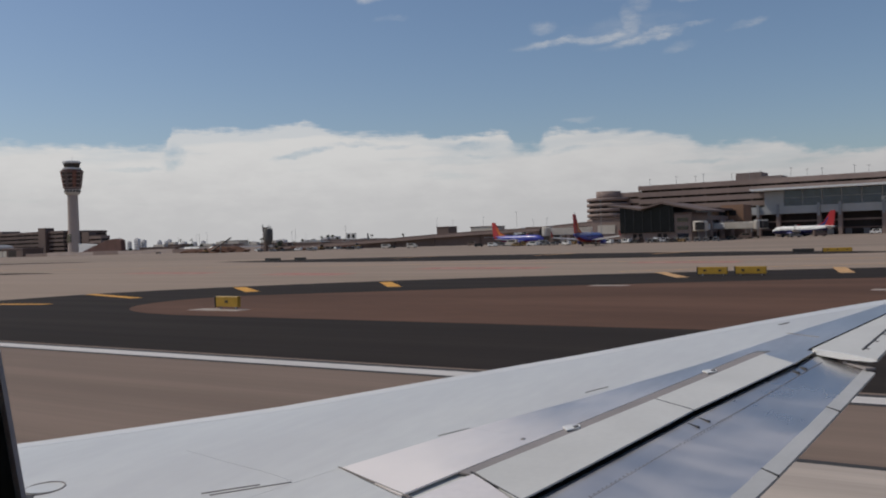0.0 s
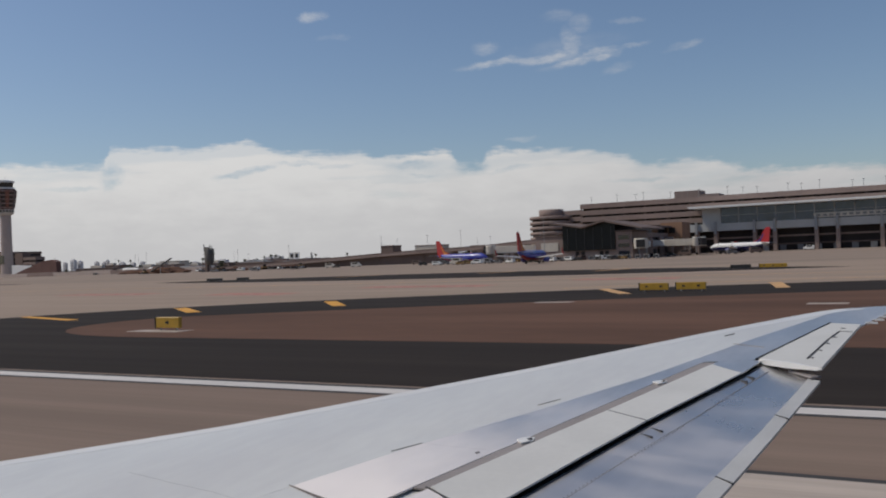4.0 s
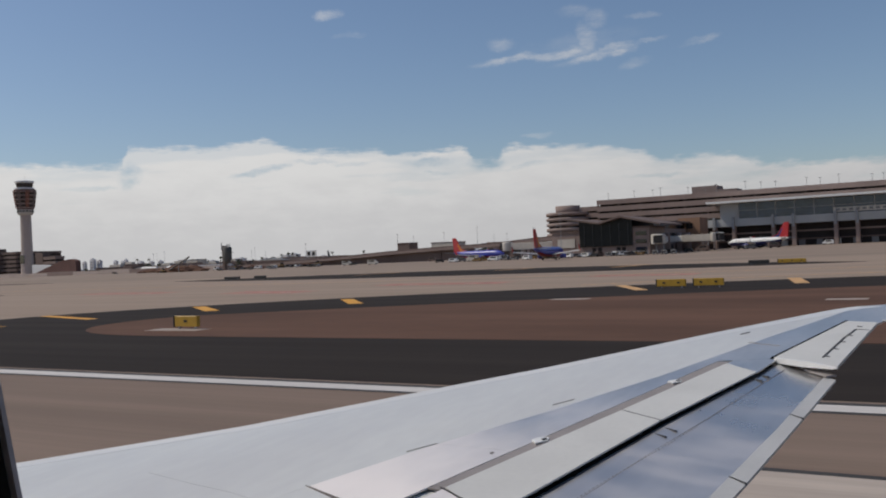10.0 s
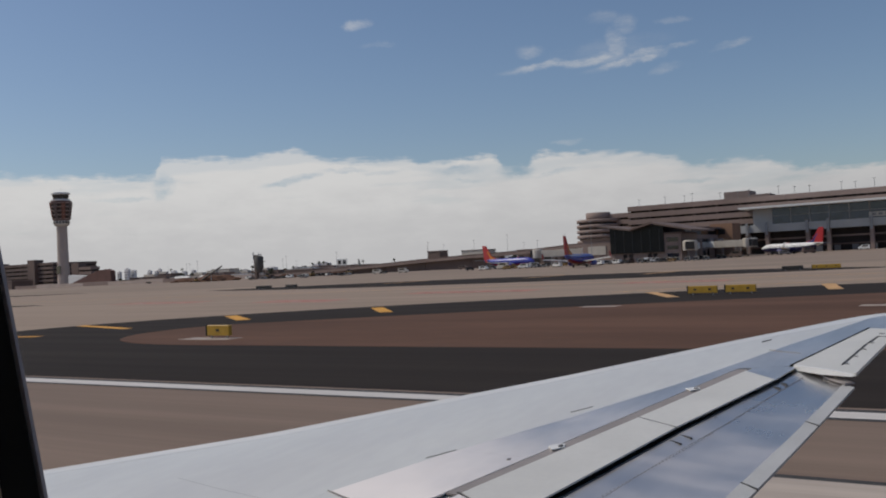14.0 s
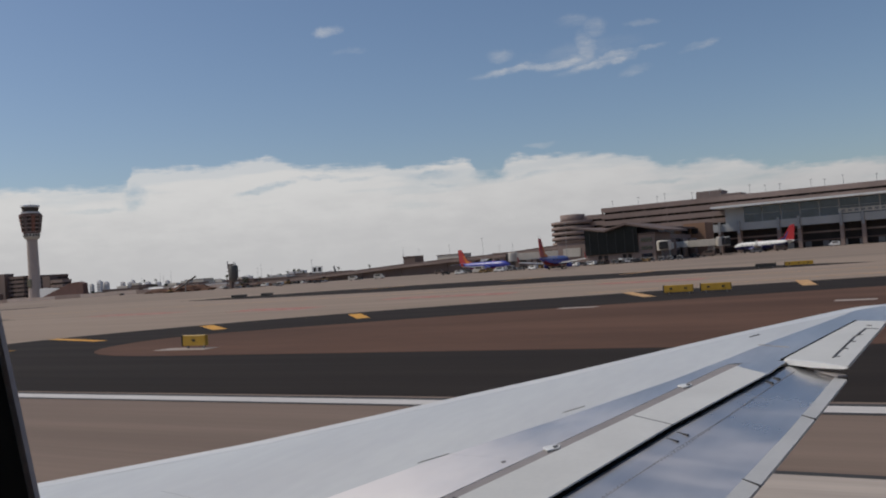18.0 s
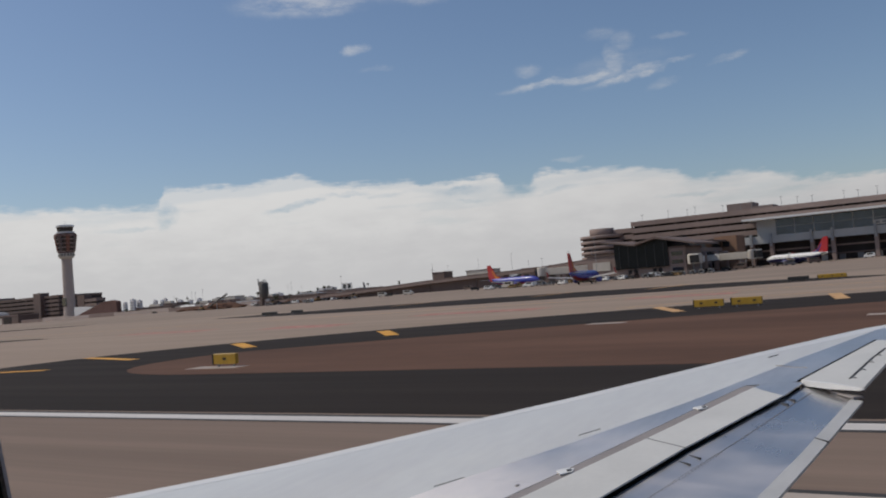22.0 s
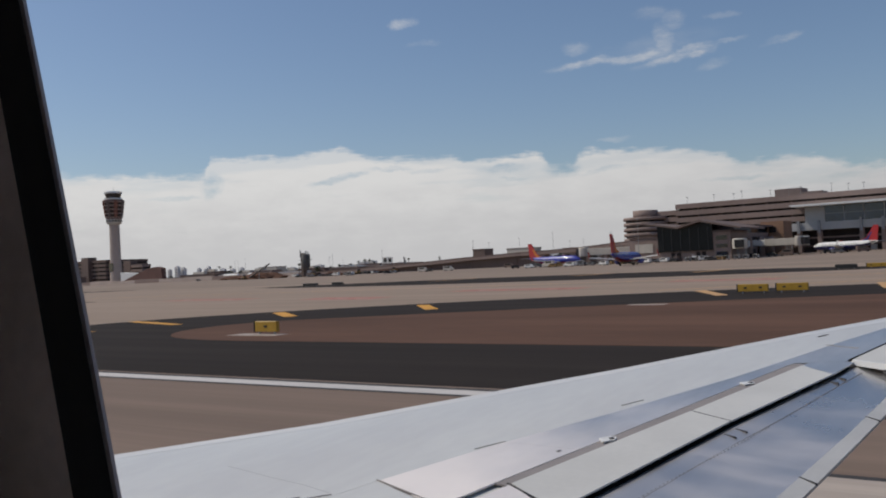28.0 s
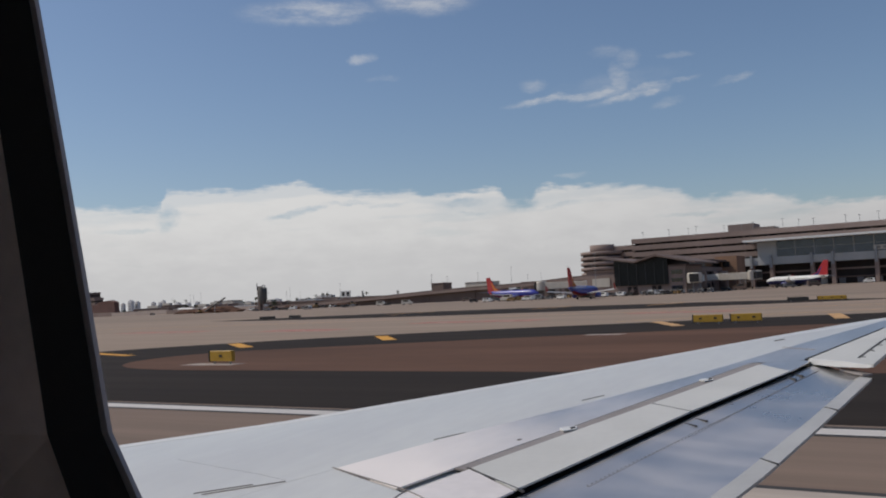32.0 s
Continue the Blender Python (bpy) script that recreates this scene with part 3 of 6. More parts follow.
for x, y in ((-132, 196), (-92, 196), (-62, 190)):
    stripe("strip_bar", ((x - 1.2, y - 14), (x + 0.6, y - 14), (x + 2.4, y + 4), (x + 0.6, y + 4)), 0.021, M["pale_yellow"], "worn pale bar on the infield strip")
long_line("taxiway_edge_line", 105.6, 106.3, 0.006, M["pale_yellow"], "worn yellow taxiway edge line", -10, 1300)
bl = bend((-10, 106), (-30, 98), (-44, 82), (-52, 74.5), 10)
for (xa, ya), (xb, yb) in zip(bl[:5], bl[1:6]):
    stripe("fillet_line", ((xa, ya), (xb, yb), (xb - 0.35, yb + 0.45), (xa - 0.35, ya + 0.45)), 0.006, M["pale_yellow"], "worn yellow line along the fillet")
long_line("taxiway_centre_line", 126.4, 126.9, 0.006, M["pale_yellow"], "worn yellow taxiway centre line")
for x, y, w in ((-117, 97, 24), (-80, 89, 16), (-62, 104, 22), (-38, 118, 16)):
    stripe("red_marking", ((x - w / 2, y + 0.2), (x + w / 2, y - 3.6), (x + w / 2, y + 2.4), (x - w / 2, y + 6.2)), 0.006, M["red_line"], "faded red painted panel on the taxiway")
    for k in range(3):
        c = x - w * 0.3 + w * 0.25 * k
        stripe("white_legend_bar", ((c, y - 0.2 - (c - x) * 0.17 + 0.4), (c + w * 0.14, y - 0.2 - (c + w * 0.14 - x) * 0.17 + 0.4), (c + w * 0.14, y + 0.4 - (c + w * 0.14 - x) * 0.17 + 0.4), (c, y + 0.4 - (c - x) * 0.17 + 0.4)), 0.010, M["pad"], "worn pale bar in the red panel")
for x, y, w in ((-41, 38.2, 4.2), (-26.3, 64.2, 3.0), (-6.3, 60, 2.4), (14, 58, 4), (38, 68, 5), (66, 62, 5), (92, 66, 6)):
    stripe("concrete_pad", ((x - w / 2, y - 0.7), (x + w / 2, y - 0.7), (x + w / 2, y + 0.7), (x - w / 2, y + 0.7)), 0.03, M["pad"], "pale concrete pad in the bare soil")


# broad white touchdown block near the runway's middle, edged in black
stripe("touchdown_border", ((-12.4, 11.7), (42.4, 11.7), (42.4, 15.35), (-12.4, 15.35)), 0.026, M["black_line"], "black edge of the white touchdown block")
stripe("touchdown_block", ((-12, 12), (42, 12), (42, 15.1), (-12, 15.1)), 0.031, M["worn_white"], "broad worn white touchdown block")

# ---- taxiway signs ----
def taxi_sign(x, y, length, back, z=0.0):
    s = thing("taxiway_sign", "black-backed airfield sign box on short legs in the soil" if back else "yellow airfield guidance sign box on short legs in the soil", "sign", "airfield signs", at=(x, y, z))
    part("box", box(-length / 2, length / 2, -0.14, 0.14, 0.18, 0.82, 0.03), M["sign_black" if back else "sign_yellow"], s)
    if not back:
        n = int(length / 1.3)
        for k in range(n):
            c = -length / 2 + (k + 0.5) * length / n
            part("legend_bar", box(c - 0.13, c + 0.13, -0.165, -0.145, 0.44, 0.58), M["sign_black"], s, "black bar of unreadable legend")
        part("end_cap", box(-length / 2 - 0.08, -length / 2, -0.16, 0.16, 0.16, 0.84), M["sign_black"], s)
    for k in (-1, 1):
        part("leg", box(k * length * 0.35 - 0.05, k * length * 0.35 + 0.05, -0.05, 0.05, 0, 0.27), M["steel"], s)
    return s


for a in ((-40.6, 38.6, 1.9, False), (-22.6, 79, 2.6, False), (-19.4, 79.4, 2.6, False), (-30, 158, 3.4, True), (-25, 160, 4.5, False), (-168, 176, 5.5, True), (-160, 178, 4, True), (40, 78, 2.4, True), (-250, 66, 3.4, False)):
    taxi_sign(*a)

# ---- the airliner that carries the camera ----
Z0 = 1.931
LE = ((-9.8, 0.9), (-6.73, 4.43), (-5.55, 5.9), (-4.42, 7.8), (-3.87, 8.7), (-2.58, 11.1), (-1.66, 12.65), (-1.5, 12.86), (-1.3, 13.05), (-1.0, 13.14))
FRONT = ((-4.6, 1.5), (-3.77, 4.59), (-3.45, 5.65), (-3.03, 6.77), (-2.51, 8.35), (-1.95, 10.49), (-1.36, 12.48), (-1.12, 13.05), (-0.95, 13.14))
STRIP_A = ((-3.65, 1.5), (-3.02, 4.81), (-2.77, 6.05), (-2.38, 8.07), (-2.19, 9.07), (-1.70, 9.26), (-1.27, 11.6), (-0.95, 13.0), (-0.88, 13.14))
STRIP_B = ((-3.54, 1.5), (-2.91, 4.83), (-2.47, 6.98), (-2.08, 8.97))
SPOIL_TE = ((-2.9, 1.5), (-2.35, 4.96), (-2.09, 6.75), (-1.73, 8.61), (-1.66, 9.21))
SPAR = tuple((x - 0.12, y) for x, y in SPOIL_TE)
AIL_TE = ((-1.08, 8.86), (-0.93, 11.42), (-0.70, 12.45), (-0.62, 12.92), (-0.66, 13.14))


def top(x, y):
    """Height of the wing's upper skin."""
    le, te = lerp_line(LE, y), -1.6
    u = max(0.0, min(1.0, (x - le) / max(0.3, te - le)))
    nose = 0.03 * max(0.0, 1 - (x - le) / 0.35) ** 2
    return Z0 + 0.07 * y - nose + 0.055 * min(1.0, (14 - y) / 9) * math.sin(math.pi * min(1, u * 1.15)) ** 1.2 * (1 - u)


def skin(name, front, rear, y0, y1, material, parent, label="", n=24, m=4, dz=0.0, thick=0.012, droop=0.0, slant0=0.0, slant1=0.0, prof=None):
    """A panel of the upper skin between two lines; slant shifts its ends along the span from front to rear; prof gives (share of chord, height)."""
    bm = bmesh.new()
    g = []
    cols = prof or [(j / m, dz - droop * j / m) for j in range(m + 1)]
    m = len(cols) - 1
    for i in range(n + 1):
        row = []
        for v, h in cols:
            a, b = y0 + slant0 * v, y1 + slant1 * v
            y = a + (b - a) * i / n
            xf, xr = lerp_line(front, y), lerp_line(rear, y)
            x = xf + (xr - xf) * v
            row.append((x, y, top(x, y) + h))
        g.append(row)
    up = [[bm.verts.new(p) for p in r] for r in g]
    dn = [[bm.verts.new((p[0], p[1], p[2] - thick)) for p in r] for r in g]
    for i in range(n):
        for j in range(m):
            f = bm.faces.new((up[i][j], up[i + 1][j], up[i + 1][j + 1], up[i][j + 1]))
            f.smooth = True
            bm.faces.new((dn[i][j], dn[i][j + 1], dn[i + 1][j + 1], dn[i + 1][j]))
    for j in range(m):
        bm.faces.new((up[0][j], up[0][j + 1], dn[0][j + 1], dn[0][j]))
        bm.faces.new((up[n][j + 1], up[n][j], dn[n][j], dn[n][j + 1]))
    for i in range(n):
        bm.faces.new((up[i + 1][0], up[i][0], dn[i][0], dn[i + 1][0]))
        bm.faces.new((up[i][m], up[i + 1][m], dn[i + 1][m], dn[i][m]))
    bmesh.ops.recalc_face_normals(bm, faces=bm.faces)
    return part(name, bm, material, parent, label)


def surface_line(name, pts, w, material, parent, label="", dz=0.0, h=0.004):
    """A thin raised line that lies on the upper skin along points (x, y)."""
    bm = bmesh.new()
    rows = []
    path = []
    for a, b in zip(pts, pts[1:]):
        k = max(2, int(math.hypot(b[0] - a[0], b[1] - a[1]) / 0.15))
        path += [(a[0] + (b[0] - a[0]) * i / k, a[1] + (b[1] - a[1]) * i / k) for i in range(k)]
    path.append(pts[-1])
    for i, (x, y) in enumerate(path):
        p, q = path[max(0, i - 1)], path[min(len(path) - 1, i + 1)]
        d = Vector((q[0] - p[0], q[1] - p[1], 0)).normalized()
        o = Vector((-d.y, d.x, 0)) * w / 2
        z = top(x, y) + dz
        rows.append([bm.verts.new(c) for c in ((x - o.x, y - o.y, z - 0.01), (x - o.x, y - o.y, z + h), (x + o.x, y + o.y, z + h), (x + o.x, y + o.y, z - 0.01))])
    for u, v in zip(rows, rows[1:]):
        for k in range(4):
            bm.faces.new((u[k], u[(k + 1) % 4], v[(k + 1) % 4], v[k]))
    bm.faces.new(rows[0])
    bm.faces.new(rows[-1][::-1])
    bmesh.ops.recalc_face_normals(bm, faces=bm.faces)
    return part(name, bm, material, parent, label)


plane = thing("airliner", "white and bare-metal airliner rolling along the runway", "airplane")


def build_wing():
    # core: leading-edge nose, lower skin and rear spar
    bm = bmesh.new()
    rows = []
    N = 40
    for i in range(N + 1):
        y = 0.9 + (13.12 - 0.9) * i / N
        le, rear = lerp_line(LE, y), lerp_line(SPAR, y) if y < 9.2 else lerp_line(STRIP_A, y) + 0.1
        c = rear - le
        th = 0.10 * c + 0.02
        prof = []
        for u, up_ in ((1.0, 0), (0.75, 0), (0.5, 0), (0.25, 0), (0.02, 0)):
            x = le + u * c
            prof.append((x, y, top(x, y) - 0.03))
        prof += [(le - 0.012, y, top(le, y) - 0.035), (le - 0.02, y, top(le, y) - 0.09), (le + 0.01 * c, y, top(le, y) - 0.04 - th * 0.45),
                 (le + 0.12 * c, y, top(le, y) - 0.06 - th * 0.8), (le + 0.4 * c, y, top(le, y) - 0.05 - th), (le + 0.75 * c, y, top(le, y) - 0.05 - th * 0.7), (rear, y, top(rear, y) - 0.06)]
        rows.append([bm.verts.new(p) for p in prof])
    K = len(rows[0])
    for a, b in zip(rows, rows[1:]):
        for k in range(K):
            f = bm.faces.new((a[k], a[(k + 1) % K], b[(k + 1) % K], b[k]))
            f.smooth = True
    bm.faces.new(rows[0])
    bm.faces.new(rows[-1][::-1])
    bmesh.ops.recalc_face_normals(bm, faces=bm.faces)
    wing = part("wing", bm, M["paint"], plane, "swept wing with pale grey paint and bare metal panels")
    skin("leading_panel", LE, FRONT, 1.6, 13.12, M["paint"], wing, "pale grey painted leading panel", 60, 10)
    # thin strip that paints the bright sunlit nose of the wing
    skin("leading_edge", LE, tuple((x + 0.30, y - 0.18) for x, y in LE), 1.6, 12.9, M["lead"], wing, "leading-edge strip painted paler for its sunlit curve", 60, 4, 0.0008, 0.001)
    skin("inboard_panel", FRONT, STRIP_A, 4.62, 5.7, M["metal"], wing, "dusty pinkish-white panel", 8, 4, 0.001, slant0=-0.26)
    skin("root_panel", FRONT, SPOIL_TE, 1.6, 4.6, M["paint"], wing, "pale grey root panel", 10, 4, -0.001, slant1=-0.5)
    skin("metal_band", FRONT, STRIP_A, 5.705, 13.12, M["metal"], wing, "polished bare-metal skin band, dusty near the root", 44, 4)
    skin("seal_strip", STRIP_A, STRIP_B, 4.85, 9.06, M["strip"], wing, "grey-brown seal strip before the spoilers", 20, 1, -0.003)
    skin("spoiler", STRIP_B, SPOIL_TE, 4.88, 6.975, M["spoiler"], wing, "pale grey spoiler panel", 12, 3, 0.004, 0.012, 0.0, -0.34, -0.225)
    skin("spoiler", STRIP_B, SPOIL_TE, 6.99, 8.96, M["spoiler"], wing, "pale grey spoiler panel", 12, 3, 0.004, 0.012, 0.0, -0.225, -0.36)
    skin("inboard_closing_panel", STRIP_B, SPOIL_TE, 3.6, 4.865, M["pale"], wing, "dusty white panel inboard of the spoilers", 8, 3, 0.0, 0.012, 0, 0, -0.34)
    skin("outboard_closing_panel", STRIP_B, SPOIL_TE, 8.97, 9.24, M["metal"], wing, "polished skin between spoiler and aileron", 4, 3, 0.0, 0.012, 0, -0.36, -0.02)
    for pts, w in ((((-2.47, 6.983), (-2.09, 6.757)), 0.014), (((-2.93, 4.875), (-2.36, 4.53)), 0.014), 
                   (((-3.55, 5.45), (-3.44, 5.7)), 0.006), (((-3.07, 6.98), (-2.97, 7.22)), 0.006), (((-4.2, 3.87), (-3.88, 4.26)), 0.008), (((-4.27, 3.87), (-4.04, 4.14)), 0.010), (((-2.28, 10.58), (-2.21, 10.74)), 0.03),
                   (((-2.1, 10.1), (-1.75, 9.95)), 0.004), (((-1.3, 11.64), (-0.94, 11.44)), 0.014)):
        surface_line("seam", pts, w * 0.7, M["line"] if w > 0.012 else M["strip"], wing, "thin dark seam", 0.002, 0.003)
    for pts in (((-3.79, 4.61), (-3.03, 4.35), (-2.95, 3.9)), ((-3.03, 4.35), (-2.55, 4.08))):
        surface_line("seam", pts, 0.005, M["strip"], wing, "faint seam of the inboard panel", 0.002)
    surface_line("hinge_line", ((-1.715, 9.27), (-1.275, 11.62)), 0.026, M["gap"], wing, "black hinge gap before the aileron", 0.006)
    # hinge fittings beside the spoilers
    for x, y in ((-2.74, 6.03), (-2.33, 8.1)):
        z = top(x, y)
        bm = prism(((x - 0.08, y - 0.03), (x + 0.0, y - 0.14), (x + 0.05, y - 0.03), (x + 0.015, y + 0.07), (x - 0.05, y + 0.06)), z - 0.004, z + 0.005, "z")
        part("spoiler_fitting", bm, M["white"], wing, "small white hinge fitting")
        bm = prism(((x - 0.01, y - 0.01), (x + 0.02, y - 0.05), (x + 0.035, y - 0.01), (x + 0.01, y + 0.03)), z + 0.003, z + 0.010, "z")
        part("fitting_pin", bm, M["line"], wing)
    for x, y in ((-2.95, 5.62),):
        z = top(x, y)
        part("access_plug", prism([(x + 0.016 * math.cos(a), y + 0.024 * math.sin(a)) for a in [k * 0.785 for k in range(8)]], z - 0.01, z + 0.005, "z"), M["strip"], wing)
    # dark painted walkway marks and a filler cap near the root
    for x in (-5.5, -4.75):
        z = top(x, 3.35)
        part("walkway_mark", prism(((x - 0.3, 3.42), (x + 0.2, 3.42), (x + 0.4, 3.21), (x + 0.32, 3.16)), z - 0.01, z + 0.006, "z"), M["line"], wing, "dark grey walkway mark")
    z = top(-5.36, 3.52)
    part("filler_cap", prism([(-5.36 + 0.12 * math.cos(k * 0.3927), 3.52 + 0.12 * math.sin(k * 0.3927)) for k in range(16)], z - 0.01, z + 0.004, "z"), M["paint"], wing, "round grey filler cap")
    surface_line("filler_ring", [(-5.36 + 0.13 * math.cos(k * 0.3927), 3.52 + 0.13 * math.sin(k * 0.3927)) for k in range(17)], 0.008, M["strip"], wing, "thin dark ring round the filler cap", 0.002, 0.003)
    surface_line("seam", ((-5.1, 4.48), (-4.6, 4.39), (-4.18, 4.34), (-3.9, 4.28)), 0.004, M["edge"], wing, "faint seam of the painted panel", -0.001, 0.002)
    # flap, lowered a little behind the spoilers
    F_LE = ((-2.95, 1.5), (-2.37, 5.2), (-2.13, 6.79), (-1.79, 8.73), (-1.65, 9.5))
    F_IN = ((-1.80, 1.5), (-1.41, 5.5), (-1.30, 7.0), (-1.20, 8.86), (-1.17, 9.5))
    F_TE = ((-1.70, 1.5), (-1.28, 5.55), (-1.19, 7.0), (-1.09, 8.8), (-1.05, 9.5))
    skin("flap", F_LE, F_IN, 1.6, 9.45, M["flap"], wing, "polished metal flap, lowered a little", 44, 8, slant1=-0.55, thick=0.03,
         prof=((0, -0.074), (0.03, -0.056), (0.06, -0.047), (0.10, -0.0405), (0.15, -0.039), (0.22, -0.046), (0.34, -0.060), (0.5, -0.073), (0.7, -0.084), (1, -0.09)))
    skin("flap_trailing_edge", F_IN, F_TE, 1.6, 8.89, M["edge"], wing, "grey painted trailing edge of the flap", 30, 2, -0.088, 0.02, 0.006, 0, -0.08)
    # sheet blackened in place of the shade between spoilers and flap
    skin("flap_cove", SPAR, tuple((x + 0.03, y) for x, y in F_LE), 1.6, 9.3, M["gap"], wing, "near-black sheet painted as the shade before the flap", 30, 1, -0.03, 0.02, 0.08)
    # dark bevel; its strips also paint the shade under the aileron's end
    surface_line("flap_end", ((-1.60, 9.40), (-1.36, 9.12)), 0.10, M["strip"], wing, "dark bevelled outer end of the flap, with painted shade", -0.045, 0.008)
    surface_line("flap_end", ((-1.36, 9.12), (-1.13, 8.85)), 0.10, M["strip"], wing, "dark bevelled outer end of the flap, with painted shade", -0.070, 0.008)
    surface_line("flap_seam", ((-2.13, 4.88), (-2.06, 5.4), (-1.96, 6.22), (-1.81, 7.16), (-1.66, 8.3), (-1.56, 9.0)), 0.004, M["strip"], wing, "lengthwise seam of the flap", -0.0590, 0.004)
    for y in (5.8, 7.43):
        surface_line("strip_seam", ((lerp_line(F_IN, y) - 0.0, y + 0.05), (lerp_line(F_TE, y), y - 0.05)), 0.012, M["line"], wing, "dark seam in the trailing edge", -0.092, 0.006)
    bm = bmesh.new()
    for k in range(40):
        y = 4.9 + 0.05 * k
        x = lerp_line(((-2.2, 4.9), (-2.13, 5.42), (-1.95, 6.5), (-1.75, 7.83)), y) + 0.06
        z = top(x, y) - 0.0525
        add_box(bm, x - 0.003, x + 0.003, y - 0.0035, y + 0.0035, z - 0.005, z + 0.003)
    tagged(part("rivet_row", bm, M["strip"], wing, "row of small dark rivets"), kind="stuff")
    for y, o in ((6.58, 0.16), (8.55, 0.13)):
        for dy in (-0.085, 0.085):
            x = lerp_line(F_LE, y) + o
            surface_line("flap_mark", ((x - 0.05 + dy * 0.17, y + dy + 0.035), (x + 0.05 + dy * 0.17, y + dy - 0.025)), 0.016, M["line"], wing, "short dark alignment mark", -0.044, 0.006)
    # aileron with a blunt inboard end and two tabs
    skin("aileron", ((-1.70, 8.8), (-1.70, 9.26), (-1.27, 11.62)), AIL_TE, 9.28, 11.6, M["spoiler"], wing, "pale grey aileron", 16, 4, 0.008, 0.03, -0.01, -0.40, -0.17)
    bm = prism(((-1.72, 0.0), (-1.66, 0.03), (-1.35, 0.025), (-1.10, 0.0), (-1.08, -0.01), (-1.12, -0.022), (-1.4, -0.03), (-1.66, -0.02)), 0, 0.06, "y")
    for v in bm.verts:
        u = (v.co.x + 1.70) / 0.62
        v.co.y += 9.22 - 0.40 * u
        v.co.z += top(-1.5, 9.1) - 0.005
    part("aileron_end", bm, M["white"], wing, "rounded white end of the aileron")
    for pts in (((-1.25, 9.28), (-1.17, 10.45)), ((-1.16, 10.5), (-1.11, 10.95), (-0.98, 10.9))):
        surface_line("tab_line", pts, 0.022, M["line"], wing, "dark line along the trim tab", 0.016, 0.004)
    for y in (9.34, 9.75, 10.15, 10.55, 11.15):
        x = -1.25 + (y - 9.28) * 0.073
        surface_line("tab_hinge", ((x, y + 0.01), (x + 0.05, y - 0.03)), 0.018, M["line"], wing, "", 0.016, 0.005)
    skin("tip_panel", ((-1.27, 11.6), (-0.95, 13.0), (-0.88, 13.12)), AIL_TE, 11.62, 13.1, M["metal"], wing, "polished wingtip panel", 10, 2, 0.001, 0.02, 0, -0.17, 0)
    for k in range(6):
        y = 11.7 + 0.25 * k
        x = lerp_line(AIL_TE, y)
        z = top(x, y)
        part("static_wick", box(x - 0.03, x + 0.10, y - 0.03, y + 0.03, z - 0.015, z + 0.006), M["white"], wing, "short pale static wick")
    return wing


build_wing()

# fuselage tube with the window opening, cabin lining and window surround
WX, WZ = 0.3787, 3.6975


def edge_x(z):
    d = z - WZ
    return -0.481 - 0.257 * d - 0.0455 * d * d


def opening(grow, y):
    """The window's outline at depth y, widened by grow."""
    pts = []
    for i in range(25):
        z = 3.28 + 0.86 * i / 24
        pts.append((edge_x(z) - grow, y, z))
    pts += [(-0.50 - grow, y, 4.22 + grow), (-0.30, y, 4.26 + grow), (0.20, y, 4.26 + grow), (0.36 + grow, y, 4.16), (0.40 + grow, y, 3.95), (0.40 + grow, y, 3.45), (0.36 + grow, y, 3.24), (0.20, y, 3.14 - grow), (-0.15, y, 3.14 - grow), (-0.32 - grow, y, 3.19 - grow * 0.6)]
    return pts


def ring(name, a, b, material, label):
    bm = bmesh.new()
    va, vb = [bm.verts.new(p) for p in a], [bm.verts.new(p) for p in b]
    n = len(va)
    for i in range(n):
        bm.faces.new((va[i], va[(i + 1) % n], vb[(i + 1) % n], vb[i]))
    bmesh.ops.recalc_face_normals(bm, faces=bm.faces)
    bmesh.ops.solidify(bm, geom=list(bm.faces), thickness=0.004)
    return part(name, bm, material, surround, label)


def wall_y(z, r):
    """How far out a shell of radius r stands at height z."""
    return -1.28 + math.sqrt(r * r - (z - 3.55) ** 2)


bm = bmesh.new()
a, b = [(x, min(0.300, wall_y(z, 1.6)), z) for x, y, z in opening(0.42, 0.3)], opening(0.024, 0.362)
va, vb = [bm.verts.new(p) for p in a], [bm.verts.new(p) for p in b]
for i in range(len(a)):
    bm.faces.new((va[i], va[(i + 1) % len(a)], vb[(i + 1) % len(a)], vb[i]))
bmesh.ops.solidify(bm, geom=list(bm.faces), thickness=0.01)
surround = part("window_surround", bm, M["panel"], plane, "dark moulded cabin panel round the window")
ring("window_gasket", opening(0.026, 0.3635), opening(0.003, 0.3765), M["rubber"], "black window gasket")
ring("window_rim", opening(0.004, 0.377), opening(0.0, 0.3787), M["rim"], "thin pale rim at the window's edge")


